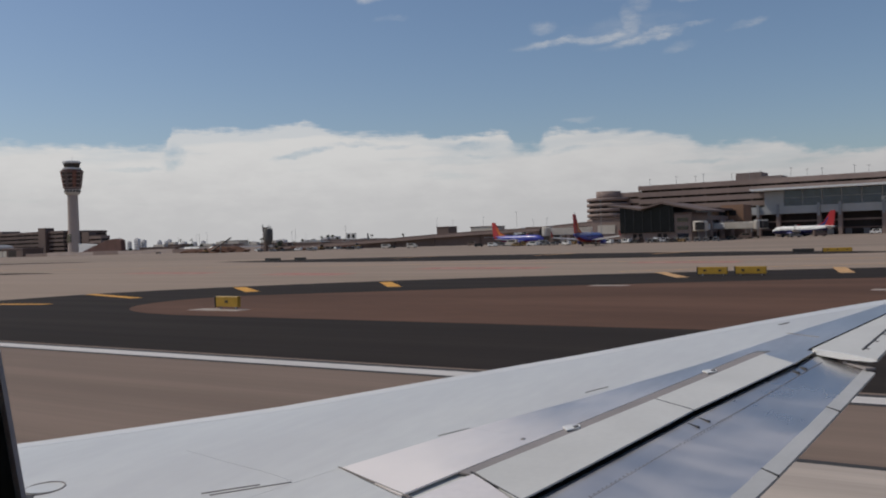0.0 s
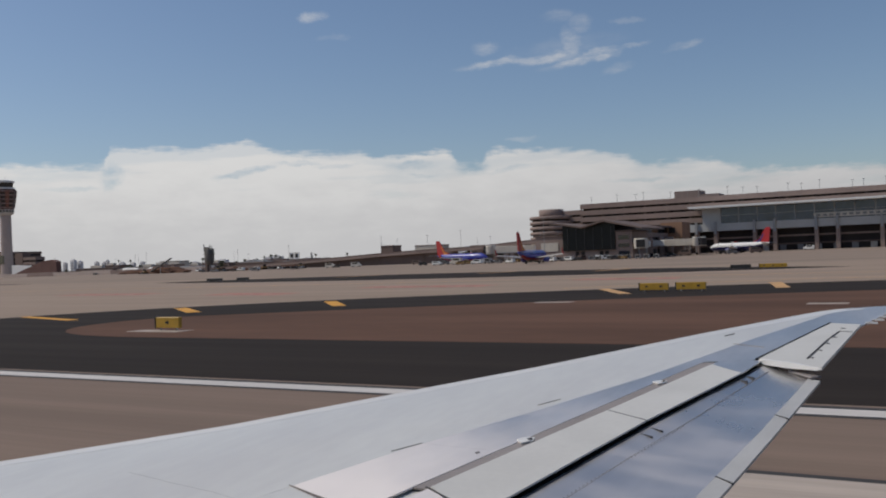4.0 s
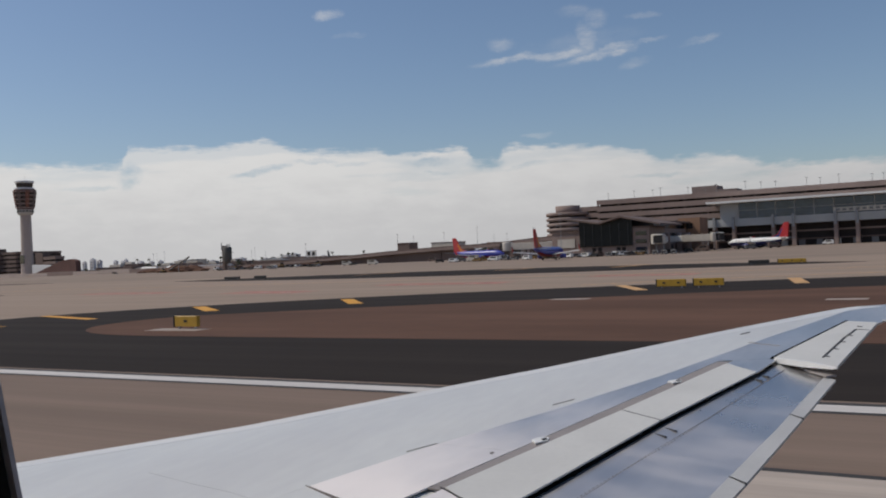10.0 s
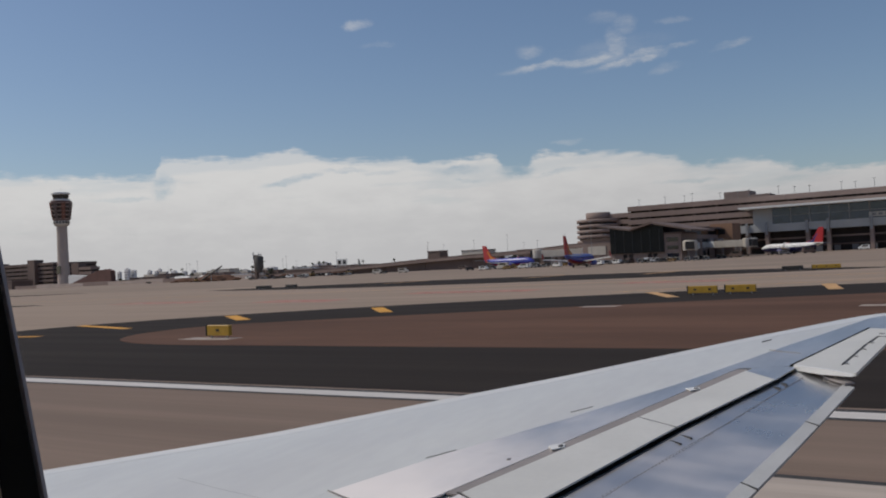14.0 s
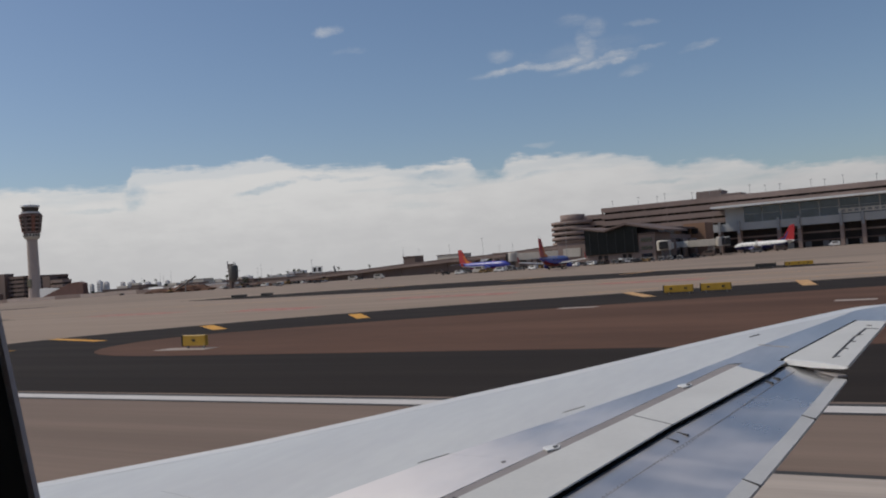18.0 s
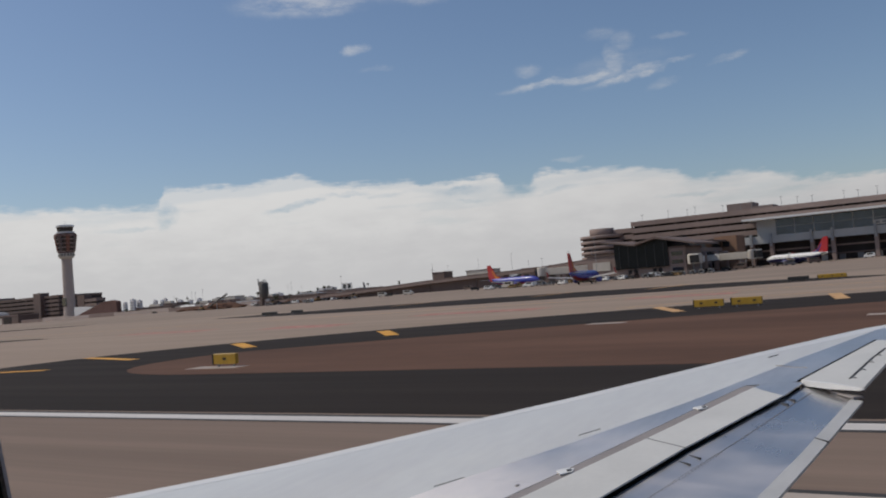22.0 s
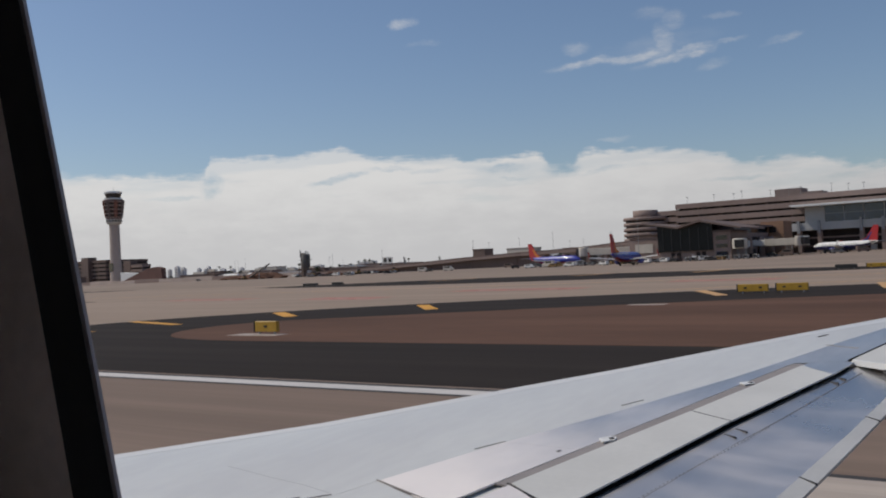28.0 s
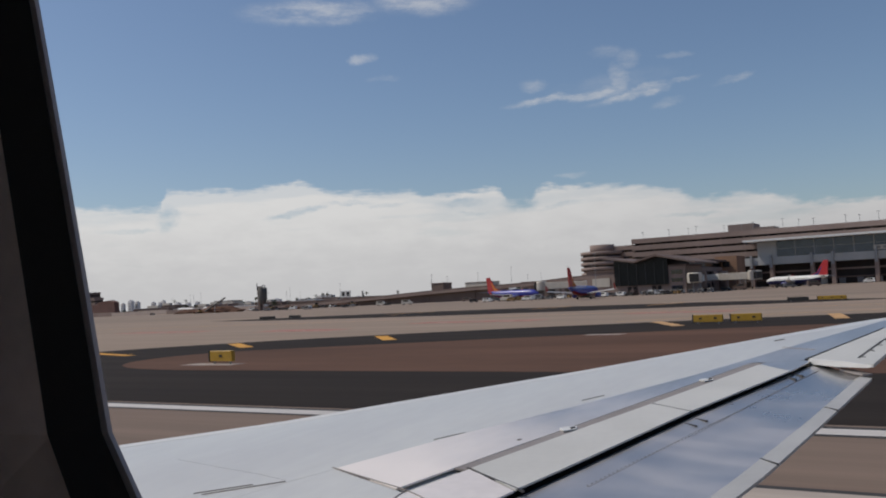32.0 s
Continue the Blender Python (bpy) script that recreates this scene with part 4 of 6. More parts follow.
def fuselage(name, r, material, label, inward):
    bm = bmesh.new()
    cy, cz, n = -1.28, 3.55, 48
    # rows of cabin windows on both sides, 0.3 m wide; the near one is wider for its surround
    xs, hole = [-14.0], []
    for k in range(-26, 20):
        x = -0.05 + 0.5 * k
        if k == 0:
            xs += [-0.98, 0.9]
        elif abs(k) > 2:
            xs += [x - 0.15, x + 0.15]
    xs.append(10.5)
    rows = [[bm.verts.new((x, cy + r * math.cos(2 * math.pi * k / n), cz + r * math.sin(2 * math.pi * k / n))) for k in range(n)] for x in xs]
    for i, (u, v) in enumerate(zip(rows, rows[1:])):
        near = xs[i] == -0.98
        window = abs(xs[i + 1] - xs[i] - 0.30) < 0.01
        for k in range(n):
            if (near and (k < 5 or k >= n - 5)) or (window and k in (0, 1, 22, 23)):
                continue
            bm.faces.new((u[k], u[(k + 1) % n], v[(k + 1) % n], v[k]))
    bm.faces.new(rows[0])
    bm.faces.new(rows[-1][::-1])
    bmesh.ops.recalc_face_normals(bm, faces=bm.faces)
    if inward:
        bmesh.ops.reverse_faces(bm, faces=bm.faces)
    for f in bm.faces:
        f.smooth = True
    return part(name, bm, material, plane, label)


fuselage("fuselage", 1.70, M["paint"], "pale grey fuselage tube with a row of cabin windows", False)
fuselage("cabin_lining", 1.62, M["lining"], "pale cabin lining in shade", True)
# wall plate that fills between tube and window surround
bm = bmesh.new()
b = opening(0.06, 0.395)
vb = [bm.verts.new(p) for p in b]
c0 = Vector((-0.05, 0.395, 3.6))
va = []
for p in b:
    d = Vector(p) - c0
    s_ = min((1.0 / abs(d.x)) if d.x else 9e9, (1.12 / abs(d.z)) if d.z else 9e9)
    q = c0 + d * s_
    va.append(bm.verts.new((q.x, wall_y(q.z, 1.655), q.z)))
for i in range(len(b)):
    bm.faces.new((va[i], va[(i + 1) % len(b)], vb[(i + 1) % len(b)], vb[i]))
bmesh.ops.solidify(bm, geom=list(bm.faces), thickness=0.004)
part("wall_plate", bm, M["paint"], plane, "cabin wall round the window")
for y in (0.2, -2.7):
    part("gear_leg", tube(((-3.6, y, 2.0), (-3.6, y, 0.6)), 0.12, 10), M["steel"], plane)
    for dy in (-0.3, 0.3):
        bm = lathe(((0.25, -0.16), (0.5, -0.16), (0.56, -0.08), (0.56, 0.08), (0.5, 0.16), (0.25, 0.16)), 20)
        bmesh.ops.transform(bm, matrix=pose(-3.6, y + dy, 0.58, 90), verts=bm.verts)
        part("wheel", bm, M["tyre"], plane)


# ---- control tower ----
def control_tower(x, y):
    t = thing("control_tower", "tall tan concrete control tower with a flared red-brown head", "control tower", at=(x, y, -2.4))
    sh = part("shaft", lathe(((7.4, 0), (6.6, 12), (6.0, 30), (5.7, 55), (5.6, 71)), 12, smooth_shade=False), M["tower"], t)
    part("shaft_window", box(-3.2, 3.2, -6.7, -5.7, 17, 26), M["dark_glass"], sh, "dark stacked windows near the foot")
    part("shaft_fin", box(-6.9, -5.4, -3.5, 1.5, 0, 30), M["redbrown"], sh, "red-brown fin at the foot")
    part("collar", lathe(((5.7, 70), (8.0, 71.5), (8.6, 73.5), (8.4, 76.5)), 16, smooth_shade=False), M["cream"], t, "cream collar with dark openings")
    for k in range(16):
        a = 2 * math.pi * k / 16
        bm = box(-0.9, 0.9, -0.2, 0.2, 73.2, 75.6)
        bmesh.ops.transform(bm, matrix=Matrix.Rotation(a, 4, "Z") @ Matrix.Translation((0, -8.45, 0)), verts=bm.verts)
        part("collar_opening", bm, M["slot"], t)
    part("head", lathe(((8.4, 76.4), (9.2, 78), (11.8, 97.0), (11.6, 98.2), (9.5, 98.6)), 16, smooth_shade=False), M["redbrown"], t, "flared head clad in red-brown panels")
    for z in (78.6, 83.2, 87.8, 92.4, 96.6):
        r = 9.2 + (z - 78) * 0.137 + 0.12
        part("ledge", lathe(((r + 0.2, z - 0.7), (r + 0.3, z - 0.1), (r - 0.3, z - 0.08), (r - 0.4, z - 0.7)), 16, smooth_shade=False), M["tower"], t, "thin pale ledge round the head")
    for z in (79.6, 84.0, 88.4, 92.6):
        r = 9.2 + (z - 78) * 0.137 + 0.12
        part("window_band", lathe(((r, z), (r + 0.25, z + 1.9), (r - 0.3, z + 1.95), (r - 0.5, z)), 16, smooth_shade=False), M["dark_glass"], t, "dark window band")
    for k in range(8):
        a = 2 * math.pi * (k + 0.5) / 8
        bm = prism(((-1.6, 78.2), (1.6, 78.2), (2.0, 96.8), (-2.0, 96.8)), -0.25, 0.25)
        for v in bm.verts:
            v.co.y -= 9.3 + (v.co.z - 78) * 0.137
        bmesh.ops.transform(bm, matrix=Matrix.Rotation(a, 4, "Z"), verts=bm.verts)
        part("head_panel", bm, M["rust"] if k % 2 else M["tan_dark"], t)
    part("gallery", lathe(((9.6, 98.4), (9.9, 99.2), (9.9, 100.4), (8.4, 100.6)), 20, smooth_shade=False), M["white"], t, "white gallery ring")
    part("cab_glass", lathe(((7.9, 100.5), (9.3, 106.2)), 16, smooth_shade=False), M["dark_glass"], t, "dark outward-leaning cab glazing")
    part("cab_roof", lathe(((9.4, 105.6), (9.9, 106.2), (9.8, 107.7), (7, 108.3), (2, 108.7)), 20, smooth_shade=False), M["white"], t, "white cab roof")
    part("antenna", tube(((1, 0, 108.5), (1, 0, 113)), 0.12), M["steel"], t)
    return t


control_tower(-891, 616)


# ---- parking decks ----
def deck_block(name, x0, x1, y0, y1, top_z, levels, label, bay=12.0, mat_w="tan", step=0.0, solid=0.64):
    t = thing(name, label, "parking garage")
    t.location.z = rise(y0)
    # solid box in shade colour, in place of the dim deck interior
    part("core", box(x0 + 1, x1 - 1, y0 + 3.4, y1, 0, top_z - 0.6), M["slot"], t, "near-black core painted as the shade of the decks")
    h = step or top_z / levels
    for k in range(levels):
        z = top_z - k * h
        part("parapet", box(x0, x1, y0, y0 + 0.6, z - h * solid, z), M[mat_w], t)
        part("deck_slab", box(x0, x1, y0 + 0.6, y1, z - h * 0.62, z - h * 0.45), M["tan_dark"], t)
    for k in range(levels):
        z = top_z - k * h
        part("end_parapet", box(x1 - 0.6, x1 + 0.02, y0 + 0.6, y1, z - h * 0.58, z - 0.02), M[mat_w], t)
        part("end_parapet", box(x0 - 0.02, x0 + 0.6, y0 + 0.6, y1, z - h * 0.58, z - 0.02), M[mat_w], t)
    n = max(1, int((x1 - x0) / bay))
    for k in range(n + 1):
        x = x0 + 0.5 + (x1 - x0 - 1) * k / n
        part("column", box(x - 0.4, x + 0.4, y0 + 1.0, y0 + 1.39, 0, top_z - 0.3), M["tan_dark"], t)
    return t


def light_mast(x, y, z0, h, group="roof lamp posts"):
    t = thing("lamp_post", "thin grey lamp post", "lamp post", group, at=(x, y, z0))
    part("pole", tube(((0, 0, 0), (0, 0, h)), [0.16, 0.09]), M["steel"], t)
    part("lamp_head", box(-0.8, 0.8, -0.2, 0.2, h, h + 0.25), M["steel"], t)
    return t


def ramp_drum(cx, cy, r, z_top, group):
    t = thing("ramp_drum", "round tan concrete car ramp with stacked dark slots", "parking ramp", group, at=(cx, cy, 0))
    # solid drum in shade colour between the bands
    part("core", lathe(((r - 1.6, 0), (r - 1.6, z_top - 0.5)), 40), M["slot"], t)
    h = 3.45
    z = z_top
    while z > 4:
        part("band", lathe(((r - 0.6, z - h * 0.62), (r, z - h * 0.62), (r, z), (r - 0.6, z)), 40), M["tan"], t)
        z -= h
    part("upper_drum", lathe(((8.2, z_top - 1), (8.2, z_top + 4.6)), 36), M["tan"], t, "plain round drum above the decks")
    return t


# ---- the terminal: garage, glazed hall, concourse ----
main = deck_block("terminal_garage", -206, 150, 556, 640, 34.8, 8, "long tan concrete multi-storey garage above the terminal", 14, "tan", 4.35, 0.70)
part("stair_block", box(-158, -141, 612, 630, 34, 42.6), M["tan"], main, "tan stair block on the roof")
part("stair_block", box(-141, -128, 612, 628, 34, 39.6), M["tan"], main, "lower tan stair block on the roof")
part("stair_block", box(40, 62, 612, 630, 34, 42.6), M["tan"], main, "tan stair block on the roof")
deck_block("terminal_garage_wing", -224, -206.2, 561, 640, 31.4, 7, "lower wing of the tan concrete garage", 9, "tan", 4.3, 0.70)
deck_block("terminal_garage_east", 150.2, 205, 580, 640, 31.4, 7, "stepped east wing of the tan concrete garage", 12, "tan", 4.3, 0.70)
for k in range(20):
    light_mast(-200 + 17.5 * k, 562, 34.4, 4.6 + 0.6 * (k % 3))
    if k % 2:
        light_mast(-196 + 17.5 * k, 590, 34.4, 6.4)
ramp_drum(-229, 562, 14.6, 28.2, "garage ramps")
ramp_drum(214, 610, 15, 29.5, "garage ramps")
ramp_drum(246, 630, 15, 29.5, "garage ramps")

hall = thing("glass_hall", "tall glazed hall with a thin pale overhanging roof above tan columns", "terminal", at=(0, 0, rise(545)))
part("glazing", box(-113.7, 76, 545.6, 552, 17.4, 26.6), M["glass"], hall, "blue-grey glazing")
part("end_panel", box(-124.4, -113.75, 545, 552, 12.9, 26.6), M["pale_panel"], hall, "pale grey end panel")
part("end_panel", box(76.05, 87, 545, 552, 12.9, 26.6), M["pale_panel"], hall, "pale grey end panel")
part("spandrel", box(-138, 90, 544.4, 552, 12.9, 17.35), M["pale_panel"], hall, "pale grey spandrel band")
part("roof", prism(((-130, 26.7), (92, 26.7), (93, 27.2), (93, 27.9), (-131, 27.9), (-131, 27.2)), 537, 556), M["white"], hall, "thin pale overhanging roof")
for k in range(19):
    x = -113.7 + 10.45 * k
    part("mullion", box(x - 0.3, x + 0.3, 545.2, 545.7, 17.4, 26.6), M["steel"], hall)
    if k < 18:
        part("transom", box(x + 0.35, x + 10.1, 545.35, 545.62, 21.9, 22.15), M["steel"], hall)
# closed box, its shade put into the colour
part("recess", box(-138, 90, 551, 556, 0, 12.85), M["slot"], hall, "near-black box painted as the shade behind the columns")
part("mid_beam", box(-138, 90, 549.5, 551, 8.0, 9.0), M["tan"], hall, "beam between the open storeys")
part("low_beam", box(-138, 90, 549.5, 551, 3.4, 4.2), M["tan_dark"], hall, "low wall in the open bays")
x, k = -128.0, 0
while x < 92:
    part("column", box(x - 1.1, x + 1.1, 544.2, 548, 0, 12.88, 0.1), M["tan"], hall)
    part("fin", box(x - 0.7, x + 0.7, 543.2, 544.35, 11.2, 18.6), M["steel"], hall)
    x += 11.2 if k % 2 == 0 else 22.4
    k += 1
part("sign_panel", box(-62, -2, 544.95, 545.3, 18.0, 20.6), M["cream"], hall, "long pale panel for lettering")
for k in range(17):
    x = -60.5 + 3.4 * k
    part("sign_bar", box(x, x + 2.1, 544.75, 544.94, 18.7, 19.9), M["car_grey"], hall, "plain bar of the unreadable lettering")
for k in range(22):
    x = -120 + 9.6 * k
    part("bay_door", box(x, x + 3.4, 550.4, 551.05, 0, 3.3), M["cream" if k % 3 == 0 else "car_grey"], hall, "pale service door in the shaded bay")

# concourse that reaches out over the apron, black glazed head with a butterfly roof
conc_a = thing("glass_ended_concourse", "tan concourse with a black glazed head under a folded roof", "terminal", at=(0, 0, rise(410)))
part("base_wall", box(-158.5, -131.5, 402, 436, 0, 4.5), M["tan"], conc_a, "tan lower wall of the concourse head")
part("black_glazing", prism(((-158, 4.5), (-132, 4.5), (-132, 16.5), (-136.5, 17.5), (-147, 14.95), (-158, 16.8)), 401, 434), M["black_glass"], conc_a, "black glazed head")
for k in range(6):
    x = -155.4 + 4.3 * k
    part("mullion", box(x - 0.12, x + 0.12, 400.7, 400.98, 4.5, 15.2), M["car_dark"], conc_a)
part("folded_roof", prism(((-164, 17.9), (-147, 15.0), (-136.5, 17.6), (-118, 13.4), (-118, 14.1), (-136.5, 18.5), (-147, 15.8), (-164, 18.6)), 397, 436), M["tan_dark"], conc_a, "folded brown roof")
part("side_wall", box(-150, -132, 436.05, 530, 0, 12.6), M["tan"], conc_a, "tan side wall")
part("clerestory", box(-149, -132.6, 436.1, 530, 12.65, 15.6), M["dark_glass"], conc_a, "dark window band")
part("long_roof", box(-151, -129.5, 436.2, 530, 15.65, 16.5), M["tan_dark"], conc_a, "flat brown roof")
part("tan_return", box(-131.95, -124, 401.6, 426, 0, 12.4), M["tan"], conc_a, "tan stair block beside the head")
for z0, z1 in ((1.0, 3.6), (5.4, 7.0), (9.0, 10.8)):
    part("return_window", box(-130.6, -125.4, 401.4, 401.65, z0, z1), M["dark_glass"], conc_a, "dark window band in the stair block")
part("roof_lip", box(-131.9, -123.4, 401.2, 426.5, 12.45, 13.2), M["tan_dark"], conc_a)
part("corner_block", box(-174, -158.6, 405, 428, 0, 11.8), M["tan"], conc_a, "tan block beside the head")
part("corner_roof", box(-174.6, -158.6, 404.5, 428, 11.85, 12.5), M["tan_dark"], conc_a)
part("corner_window", box(-171, -162, 404.7, 405.05, 4.6, 8.8), M["cream"], conc_a, "pale panel in the tan block")
part("orange_block", box(-136, -124, 494, 512, 0, 18.6), M["orange_tan"], conc_a, "orange-tan block between concourse and hall")
part("block_opening", box(-131.5, -128, 493.7, 494.05, 12.6, 15.6), M["slot"], conc_a)
for k in range(8):
    y = 440 + 11 * k
    part("side_opening", box(-132.1, -131.7, y, y + 6, 0.3, 4.2), M["slot"], conc_a)
    part("side_window", box(-132.1, -131.75, y + 1, y + 9, 7.4, 10.4), M["dark_glass"], conc_a)
for x in (-152, -149.2, -140, -137.4):
    part("doorway", box(x, x + 1.8, 401.7, 402.05, 0, 4.0), M["slot"], conc_a)

# low eastern buildings and the train line above them
east = thing("east_concourse", "brown low concourse with dark bays east of the hall", "terminal", at=(0, 0, rise(520)))
# solid storey coloured as shade instead of open bays
part("lower_wall", box(92, 330, 512, 540, 0, 7), M["slot"], east, "near-black wall painted as the shade of open bays")
part("upper_wall", box(92, 330, 508, 540, 7, 12.5), M["tan"], east)
part("roof_edge", box(91, 331, 507.4, 541, 12.5, 13.2), M["tan_dark"], east)
for k in range(17):
    x = 94 + 14.6 * k
    part("pier", box(x - 0.9, x + 0.9, 508.5, 512, 0, 7), M["tan"], east)
    part("window_strip", box(x + 2, x + 11, 507.7, 508.05, 8.4, 10.8), M["dark_glass"], east)
train = thing("train_viaduct", "pale concrete train viaduct on tall piers", "bridge", at=(0, 0, rise(490)))
part("deck", prism(((110, 16), (420, 22), (420, 24.4), (110, 18.4)), 486, 494), M["tower"], train)
for k in range(6):
    x = 130 + 55 * k
    z = 16 + (x - 110) * 6 / 310
    part("pier", box(x - 1.6, x + 1.6, 488, 492, 0, z), M["tower"], train)
    part("pier_head", prism(((x - 1.7, z - 3), (x + 1.7, z - 3), (x + 3.4, z), (x - 3.4, z)), 487, 493), M["tower"], train)


# ---- elevated guideway ----
def guideway():
    t = thing("elevated_guideway", "long tan concrete elevated roadway rising on piers", "bridge", at=(0, 0, rise(512)))
    pts = ((-500, 1.5), (-417, 4.0), (-371, 5.6), (-337, 7.2), (-300, 8.4), (-258, 9.2), (-228, 11.2), (-205, 12.2))
    for (xa, za), (xb, zb) in zip(pts, pts[1:]):
        part("deck", prism(((xa, za - 1.6), (xb, zb - 1.6), (xb, zb), (xa, za)), 509, 518), M["tan"], t)
        part("barrier", prism(((xa, za), (xb, zb), (xb, zb + 0.9), (xa, za + 0.9)), 509, 509.4), M["tan_dark"], t)
    for x in (-280, -258, -236, -214):
        z = lerp_line([(p[1], p[0]) for p in pts], x)
        part("pier", box(x - 1.1, x + 1.1, 511.5, 515.5, 0, z - 1.5), M["tan"], t)
        part("pier_head", prism(((x - 1.2, z - 4), (x + 1.2, z - 4), (x + 2.6, z - 1.55), (x - 2.6, z - 1.55)), 510, 517), M["tan"], t)
    return t


guideway()
for i, (x0, x1, z0, z1) in enumerate(((-500, -417, 1.5, 4.0), (-417, -371, 4.0, 5.6), (-371, -337, 5.6, 7.2), (-337, -300, 7.2, 8.4), (-300, -285, 8.4, 8.8))):
    bm = prism(((x0 + 0.2, 0), (x1 - 0.2, 0), (x1 - 0.2, z1 - 0.7 + rise(512)), (x0 + 0.2, z0 - 0.7 + rise(512))), 512, 514)
    whole("retaining_wall", bm, M["tan_dark"], "brown concrete retaining wall beneath the ramp", "wall", "structure")


# ---- low buildings behind the apron ----
def low_building(x, y, w, d, h, label, wall="tan", slots=0, roof_box=False, arch=False, group="low airport buildings"):
    t = thing("airport_building", label, "building", group, at=(x, y, 0))
    part("wall", box(-w / 2, w / 2, 0, d, 0, h), M[wall], t)
    part("roof_edge", box(-w / 2 - 0.4, w / 2 + 0.4, -0.4, d, h, h + 0.5), M["tan_dark" if wall != "tan_dark" else "tan"], t)
    for k in range(slots):
        a = -w / 2 + (k + 0.15) * w / slots
        part("opening", box(a, a + 0.7 * w / slots, -0.12, 0.3, h * 0.12, h * 0.62), M["slot"], t)
    if roof_box:
        part("roof_unit", box(-w * 0.2, w * 0.1, d * 0.3, d * 0.6, h + 0.5, h + 3), M["cream"], t)
    if arch:
        pts = [(-w * 0.5, h + 0.4)] + [(-w * 0.5 * math.cos(math.pi * q / 10), h + 0.5 + w * 0.13 * math.sin(math.pi * q / 10)) for q in range(11)]
        part("arched_roof", prism(pts[1:], -3, d * 0.8), M["redbrown"], t, "low arched red-brown roof")
    return t


rnd = random.Random(4)
left_garage = deck_block("parking_garage", -1178, -946, 640, 700, 29.5, 6, "brown multi-storey parking garage beside the control tower", 16, "tan_dark")
part("stair_tower", box(-990, -976, 636, 648, 0, 33.5), M["tan_dark"], left_garage)
part("stair_tower", box(-911, -898, 640, 650, 0, 26.4), M["tan_dark"], left_garage)
part("roof_plant", box(-1138, -1098, 655, 680, 29.5, 33), M["tan"], left_garage)
deck_block("parking_deck", -897, -876, 640, 652, 21.5, 4, "open end of the parking decks", 9, "tan")
t_ = thing("ramp_building", "red-brown wedge-roofed building with a pale end wall", "building", at=(-74, 0, rise(604)))
part("white_wall", prism(((-792, 0), (-735, 0), (-735, 9.5), (-792, 12.5)), 604, 612), M["white"], t_, "pale plastered wall")
part("sloped_wall", prism(((-792, 0), (-714, 0), (-715, 14.6), (-722, 16.4), (-736, 15.6), (-766, 7.5)), 600, 606), M["redbrown"], t_, "red-brown sloping wall")


def vaulted_block(x, y, w, vault):
    """Low brown block with one vaulted bay, red infill below it, a dark bay and pale doors."""
    t = thing("terminal_block", "low brown terminal block with a vaulted bay and red infill", "building", "vaulted terminal blocks", at=(x, y, 0))
    part("wall", box(-w / 2, w / 2, 2, 28, 0, 9.2), M["tan_dark"], t)
    part("roof_edge", box(-w / 2 - 0.5, w / 2 + 0.5, 1.4, 28, 9.2, 10.2), M["tan"], t)
    c = -w / 2 + vault * 0.62
    arc = [(c + vault / 2 * math.cos(math.pi * q / 14), 9.6 + 4.6 * math.sin(math.pi * q / 14)) for q in range(15)]
    part("vault_wall", prism([(c + vault / 2, 0)] + arc + [(c - vault / 2, 0)], 0, 24), M["tan_dark"], t)
    outer = [(c + (vault / 2 + 0.8) * math.cos(math.pi * q / 14), 9.7 + 5.3 * math.sin(math.pi * q / 14)) for q in range(15)]
    bm = bmesh.new()
    rows = [[bm.verts.new((px, yy, pz)) for px, pz in pts] for yy, pts in ((-3.0, outer), (24.5, outer), (24.5, arc), (-3.0, arc))]
    for u, v in zip(rows, rows[1:] + rows[:1]):
        for k in range(14):
            bm.faces.new((u[k], u[k + 1], v[k + 1], v[k]))
    bmesh.ops.recalc_face_normals(bm, faces=bm.faces)
    part("vault_roof", bm, M["steel"], t, "grey vaulted metal roof")
    part("red_infill", box(c - vault * 0.36, c + vault * 0.36, -0.3, 0.2, 0, 8.4), M["infill"], t, "dull red infill wall")
    part("dark_bay", box(c - vault * 0.30, c - vault * 0.02, -0.5, -0.28, 0.4, 5.6), M["slot"], t)
    a = c + vault * 0.62
    for k in range(2):
        part("pale_door", box(a + k * 9, a + k * 9 + 7.4, 1.7, 2.1, 0, 7.0), M["cream"], t, "pale roller door")
    part("dark_bay", box(a + 20, min(a + 36, w / 2 - 2), 1.7, 2.1, 0, 7.4), M["slot"], t)
    return t


vaulted_block(-1113, 598, 108, 36)
vaulted_block(-1010, 596, 96, 38)
low_building(-361, 560, 10.5, 12, 13.5, "square tan tower block behind the ramp", "tan_dark", 0)
low_building(-330, 566, 20, 16, 12.6, "long pale low block behind the ramp", "cream", 4)
low_building(-276, 590, 60, 22, 11.0, "long brown low block behind the ramp", "tan_dark", 6)
spec = ((-640, 660, 60, 6, "tan_dark"), (-585, 700, 46, 7, "tan"), (-540, 640, 42, 5, "cream"), (-498, 690, 50, 6.5, "tan_dark"), (-455, 620, 30, 4.5, "white"), (-430, 700, 48, 8, "tan"),
        (-395, 640, 40, 5, "tan_dark"), (-352, 660, 36, 7, "tan"), (-330, 560, 30, 5, "tan_dark"), (-690, 720, 40, 9, "tan_dark"), (-610, 740, 30, 11, "cream"))
for x, y, w, h, c in spec:
    low_building(x - 165, y, w, 16, h, {"tan": "low tan flat-roofed building", "tan_dark": "low brown flat-roofed building", "cream": "low cream flat-roofed building", "white": "long low white shed"}[c], c, int(w / 9), rnd.random() < 0.4)

